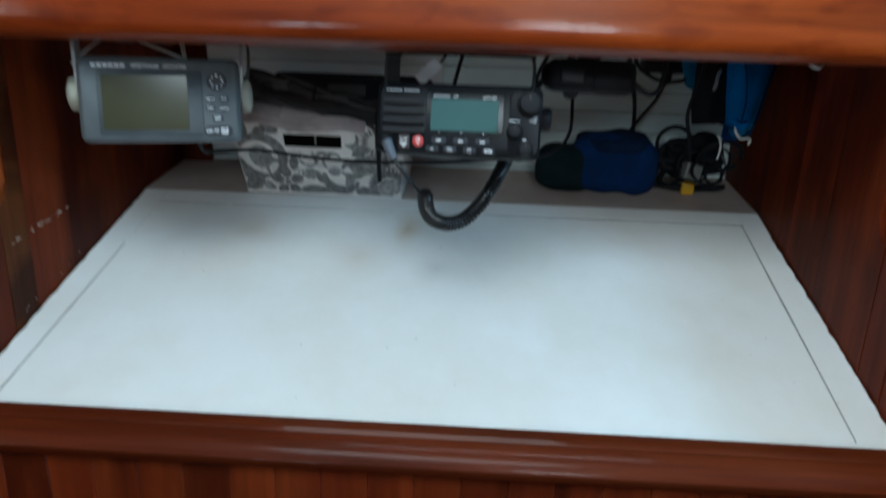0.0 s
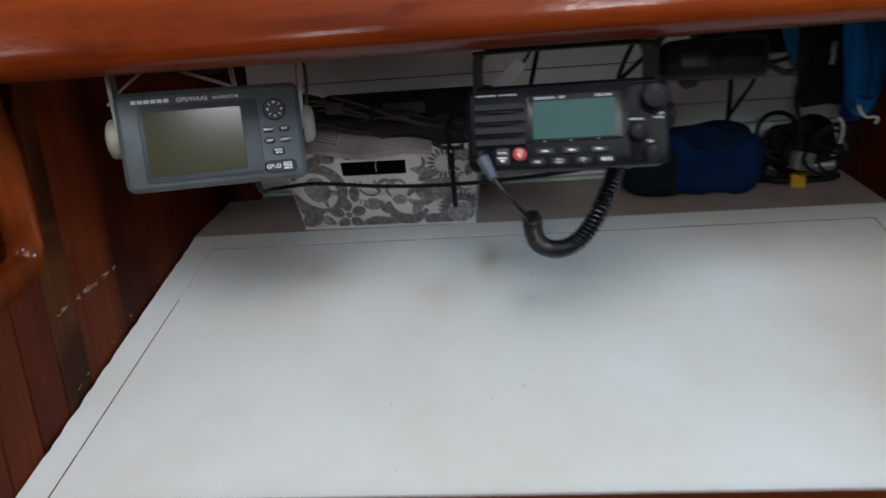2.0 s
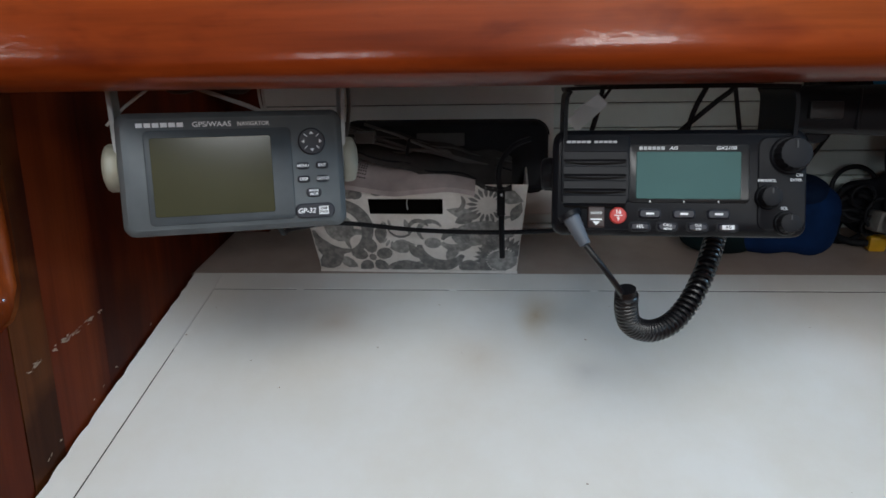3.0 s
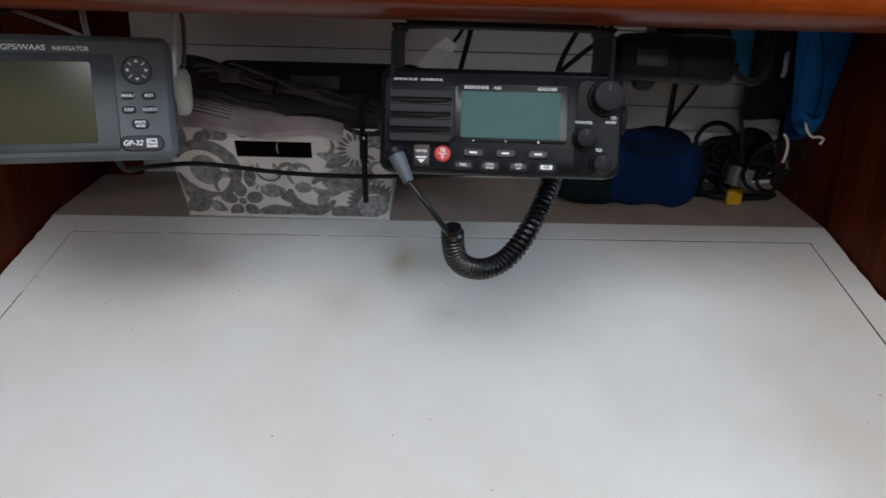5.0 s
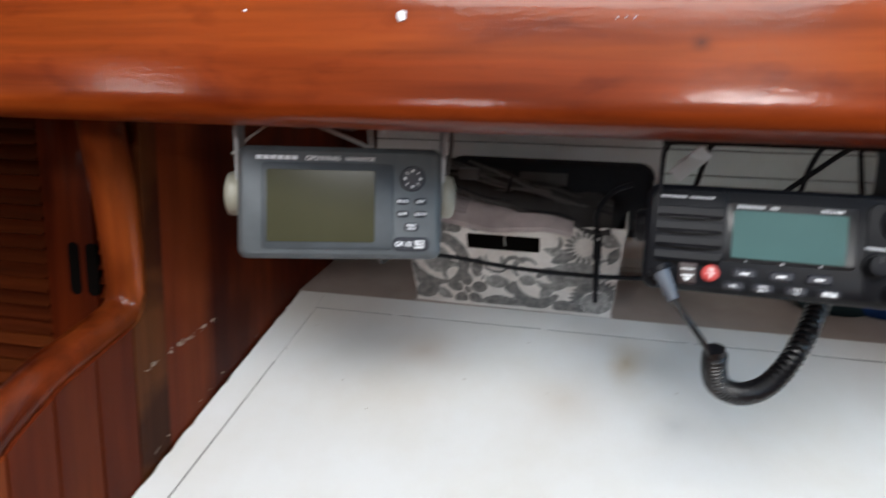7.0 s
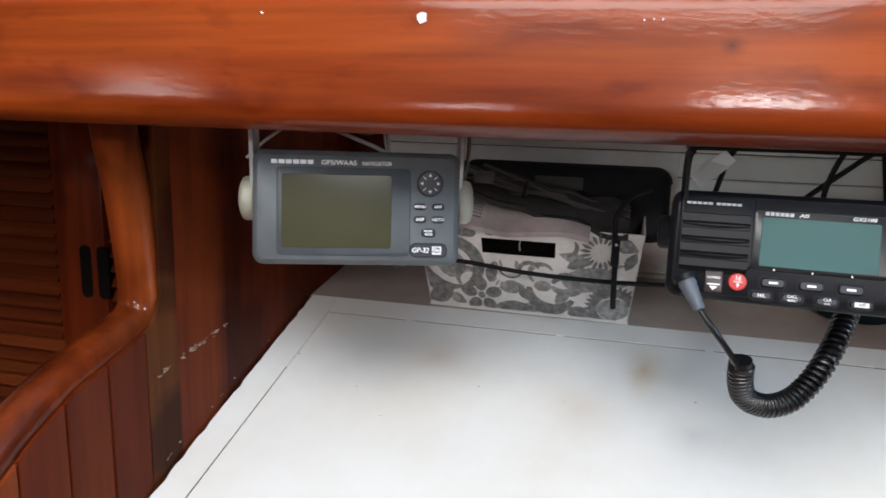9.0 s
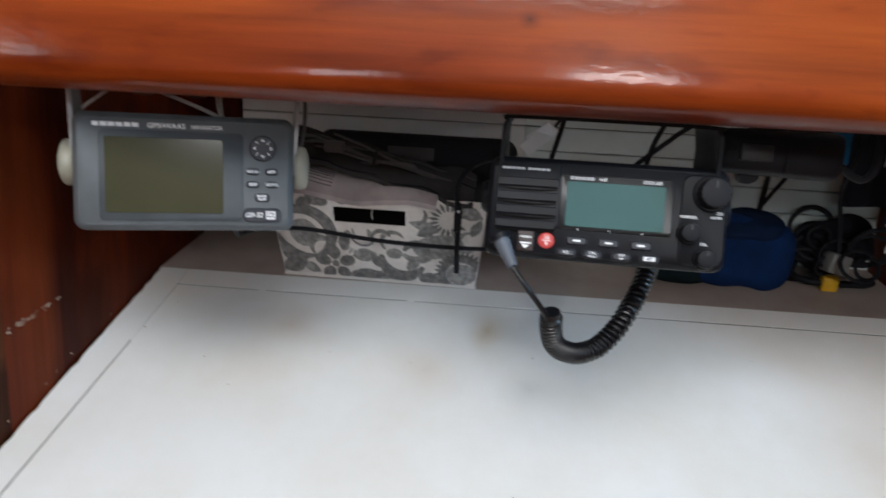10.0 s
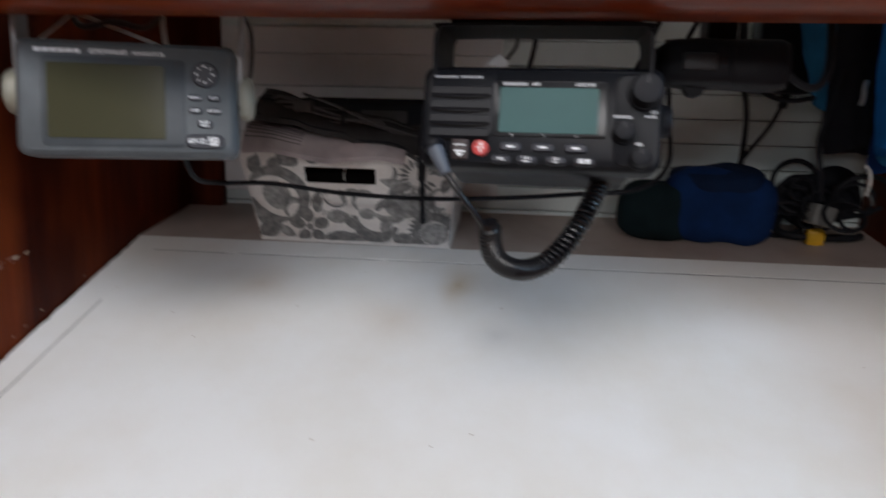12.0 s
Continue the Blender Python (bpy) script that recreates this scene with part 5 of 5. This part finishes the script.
pouch = thing("soft_pouch", "soft navy blue pouch with a blackish end, sagging on the ledge", "pouch", pose(0.362, 1.586, 0.936, 8, 0, 3))
part("body", lumpy(0.03, 0.073, 0.036, 0.05, 0.52, lambda x: 1.04 - 2.6 * max(0.0, x - 0.055), 3, 0.007), NAVY, pouch, "navy blue padded fabric")
part("end_panel", lumpy(-0.05, 0.056, 0.034, 0.044, 0.66, lambda x: 0.95 + 1.0 * (x + 0.03), 7, 0.006), DARK_GREEN, pouch, "blackish green fabric end")
part("collar", lumpy(0.02, 0.062, 0.04, 0.018, 0.75, None, 4, 0.006), DARK_NAVY, pouch, "darker gathered top", pose(0.004, 0.004, 0.068))

rnd = random.Random(21)
tangle = thing("cable_tangle", "tangled black cables in the corner of the ledge", "cables", pose(0.52, 1.56, 0.94))
for k in range(12):
    c = Vector((rnd.uniform(-0.04, 0.06), rnd.uniform(-0.02, 0.05), rnd.uniform(0.02, 0.085)))
    r, ph = rnd.uniform(0.015, 0.036), rnd.random() * 6.28
    tilt = rnd.uniform(-0.8, 0.8)
    pts = []
    for j in range(9):
        a = ph + j * 0.72
        pts.append(c + Vector((r * math.cos(a), r * math.sin(a) * math.sin(tilt) * 0.7, r * math.sin(a) * math.cos(tilt))))
    for q in pts:
        q.z = max(q.z, 0.004)
        q.x = min(q.x, 0.085)
        q.y = min(q.y, 0.08)
    part("cable_loop", tube(pts, rnd.choice((0.0022, 0.0028, 0.0034)), 8, 6), BLACK_SOFT, tangle)
part("bulk", lumpy(0.0, 0.055, 0.018, 0.04, 0.8, None, 9, 0.016), DARK_CLOTH, tangle, "dark bundle of cable", pose(0.012, 0.045, 0.02))
# Added grey block in place of the pale wall showing through the loops.
part("wall_gap_block", box(-0.03, 0.0, -0.005, 0.02, 0.022, 0.05, 0.003, 2), WALL_GAP_GREY, tangle, "grey block for the wall seen between the cables", pose(0.01, 0.0, 0.0, 0, 12, 10))
part("metal_end", tube([(0.03, -0.05, 0.075), (0.034, -0.054, 0.068), (0.035, -0.056, 0.06)], 0.002), CABLE_GREY, tangle)
lead_y = thing("yellow_connector", "black lead with a bright yellow connector lying on the ledge", "connector", pose(0.523, 1.58, 0.9365, 12, 0, -6))
part("yellow_sleeve", box(-0.0105, 0.0115, -0.008, 0.008, 0.0, 0.0215, 0.003, 2), YELLOW, lead_y, "bright yellow sleeve")
part("black_end", tube([(0.01, 0.0, 0.01), (0.03, 0.003, 0.01), (0.05, 0.008, 0.009), (0.066, 0.024, 0.006)], 0.0052, 12), BLACK_SOFT, lead_y)
part("lead", tube([(-0.01, 0.0, 0.01), (-0.03, 0.004, 0.01), (-0.045, 0.02, 0.014), (-0.03, 0.05, 0.03)], 0.005, 10), BLACK_SOFT, lead_y)

adapter = thing("power_adapter", "small black power adapter with hanging leads on the planked wall", "adapter", pose(0.472, 1.61, 1.165))
part("body", box(-0.038, 0.038, -0.005, 0.04, -0.026, 0.075, 0.004, 2), BLACK, adapter)
part("strain_relief", tube([(0.008, 0.01, -0.024), (0.006, 0.008, -0.034), (0.003, 0.006, -0.044)], 0.006, 10), BLACK_SOFT, adapter)
part("lead", tube([(0.003, 0.006, -0.04), (-0.012, 0.0, -0.07), (-0.04, -0.01, -0.105), (-0.062, -0.02, -0.135), (-0.07, -0.03, -0.16)], 0.0028, 8), BLACK_SOFT, adapter)
for name, r, pts in (
    ("black_cable", 0.0036, [(0.395, 1.56, 1.246), (0.392, 1.545, 1.17), (0.4, 1.53, 1.12), (0.418, 1.58, 1.08), (0.43, 1.625, 1.02), (0.43, 1.635, 0.97)]),
    ("black_cable", 0.0034, [(0.4, 1.57, 1.246), (0.405, 1.56, 1.165), (0.43, 1.55, 1.135), (0.465, 1.545, 1.127), (0.505, 1.54, 1.138), (0.53, 1.53, 1.15)]),
    ("black_cable", 0.003, [(0.508, 1.52, 1.165), (0.5, 1.515, 1.13), (0.49, 1.52, 1.08), (0.5, 1.53, 1.04), (0.51, 1.54, 1.0)]),
    ("black_cable", 0.003, [(0.135, 1.5, 1.246), (0.128, 1.47, 1.18), (0.119, 1.45, 1.142), (0.11, 1.45, 1.106), (0.1, 1.44, 1.07)]),
    ("black_cable", 0.0032, [(0.29, 1.5, 1.246), (0.265, 1.5, 1.18), (0.245, 1.5, 1.138), (0.237, 1.5, 1.112), (0.235, 1.5, 1.095), (0.236, 1.49, 1.06)]),
    ("black_cable", 0.0032, [(0.34, 1.51, 1.246), (0.3, 1.505, 1.17), (0.266, 1.507, 1.138), (0.221, 1.507, 1.099), (0.19, 1.5, 1.07)]),
):
    solid(name, tube(pts, r, 8), BLACK_SOFT, "black cable hanging in front of the planked wall", "cable", group="cables on the back wall")
white_tag = thing("white_tag", "folded white paper tag on a cable behind the radio", "tag", pose(0.083, 1.3, 1.137, 22, 44, 8))
part("front_fold", box(-0.0075, 0.0075, -0.0012, 0.0, -0.0185, 0.018, 0.0005, 1), WHITE_INK, white_tag)
part("back_fold", box(-0.009, 0.0055, 0.0, 0.0012, -0.009, 0.0215, 0.0005, 1), WHITE_INK, white_tag, "", pose(0, 0.001, 0, 14, 0, 9))
solid("black_cable", tube([(0.083, 1.3015, 1.137), (0.1, 1.303, 1.152), (0.11, 1.31, 1.175), (0.118, 1.34, 1.246)], 0.0016, 8), BLACK_SOFT, "thin black cable carrying a paper tag", "cable", group="cables on the back wall")


def cloth_bag(width, height, depth, seed, taper, lean=0.012):
    """A hanging cloth bundle with folds."""
    bm = bmesh.new()
    prev = None
    for i in range(15):
        f = i / 14
        cur = []
        for j in range(28):
            a = 2 * math.pi * j / 28
            w = width * (1 - taper * f ** 1.5) * (1 + 0.12 * math.sin(3 * a + seed) + 0.08 * math.sin(5 * a + f * 4))
            dd = depth * (1 - 0.6 * taper * f) * (1 + 0.15 * math.sin(4 * a + seed * 2 + f * 2))
            cur.append(bm.verts.new((w * math.cos(a) + lean * f + 0.004 * noise.noise((f * 4, a, seed)), dd * math.sin(a), -height * f + 0.006 * math.sin(2 * a + seed))))
        if prev:
            for j in range(28):
                bm.faces.new((prev[j - 1], prev[j], cur[j], cur[j - 1]))
        else:
            bm.faces.new(cur)
        prev = cur
    bm.faces.new(prev)
    return bm


bag = thing("blue_cloth_bag", "bright blue cloth bag with a darker side hanging from the shelf", "bag", pose(0.567, 1.48, 1.2445, 0, 0, 6))
part("front_panel", cloth_bag(0.036, 0.178, 0.018, 1.3, 0.5, -0.012), BRIGHT_BLUE, bag, "bright blue cloth front")
# Shaded side of the bag, painted by a deeper blue.
part("side_panel", cloth_bag(0.03, 0.19, 0.02, 2.7, 0.45, -0.022), DEEP_BLUE, bag, "deep blue side with its shade put into the colour", pose(0.022, 0.018, 0.0))
part("hem", sweep([Vector((0.0135 * math.cos(a) - 0.012, 0.0135 * math.sin(a), -0.168 + 0.004 * math.sin(2 * a + 1.3))) for a in [2 * math.pi * k / 24 for k in range(25)]], ring(0.0022, 6)), NAVY, bag, "dark stitched hem")
part("drawcord", tube([(-0.028, -0.014, -0.06), (-0.02, -0.022, -0.1), (-0.012, -0.018, -0.14), (-0.012, -0.012, -0.175)], 0.0013, 6), NAVY, bag)
solid("dark_blue_cloth", cloth_bag(0.05, 0.125, 0.02, 2.1, 0.4), DEEP_BLUE, "deep blue cloth bundled behind the bag", "cloth", pose(0.505, 1.55, 1.2445))
solid("navy_cloth", cloth_bag(0.03, 0.2, 0.022, 3.1, 0.3, -0.03), NAVY, "dark navy cloth drooping beside the blue bag", "cloth", pose(0.6, 1.52, 1.2445))
solid("black_cloth", cloth_bag(0.034, 0.18, 0.024, 4.2, 0.25, 0.012), DARK_CLOTH, "black cloth bundle hanging below the deep blue cloth", "cloth", pose(0.525, 1.545, 1.246))
for pts in ([(0.549, 1.47, 1.068), (0.552, 1.468, 1.056), (0.56, 1.468, 1.048), (0.57, 1.47, 1.048), (0.577, 1.472, 1.045), (0.575, 1.474, 1.038)], [(0.527, 1.475, 1.05), (0.531, 1.472, 1.043), (0.533, 1.472, 1.03), (0.531, 1.474, 1.014)]):
    solid("pale_cord_end", tube(pts, 0.0017, 8), WHITE_WIRE, "frayed pale cord end hanging below the blue bag", "cord", group="cord ends below the bag")
solid("metal_clip", tube([(0.52, 1.485, 1.148), (0.514, 1.475, 1.14), (0.511, 1.468, 1.128), (0.508, 1.466, 1.12)], 0.0028), STEEL, "bright metal clip on the blue cloth", "clip")
solid("metal_hook", tube([(0.6, 1.4, 1.172), (0.612, 1.39, 1.16), (0.622, 1.385, 1.158), (0.628, 1.39, 1.168)], 0.0018), STEEL, "small bright metal hook under the shelf", "hook")

# ---- cable hank under the shelf beyond the bulkhead ----
hank = thing("cable_hank", "hank of black cable and one white wire under the shelf", "cable", pose(0.69, 1.12, 1.16))
rnd = random.Random(8)
for k in range(7):
    dz, dy = rnd.uniform(-0.014, 0.012), rnd.uniform(-0.006, 0.03)
    part("strand", tube([(-0.1, dy + 0.02, 0.01 + dz), (-0.06, dy, -0.002 + dz), (-0.01, dy - 0.004, -0.012 + dz), (0.06, dy, -0.008 + dz), (0.13, dy + 0.01, 0.006 + dz)], 0.0028, 8), BLACK_SOFT, hank)
part("white_strand", tube([(-0.075, -0.02, 0.004), (-0.058, -0.022, -0.008), (-0.03, -0.022, -0.014), (-0.004, -0.02, -0.008), (0.008, -0.018, 0.004)], 0.0032, 8), WHITE_WIRE, hank, "white wire")
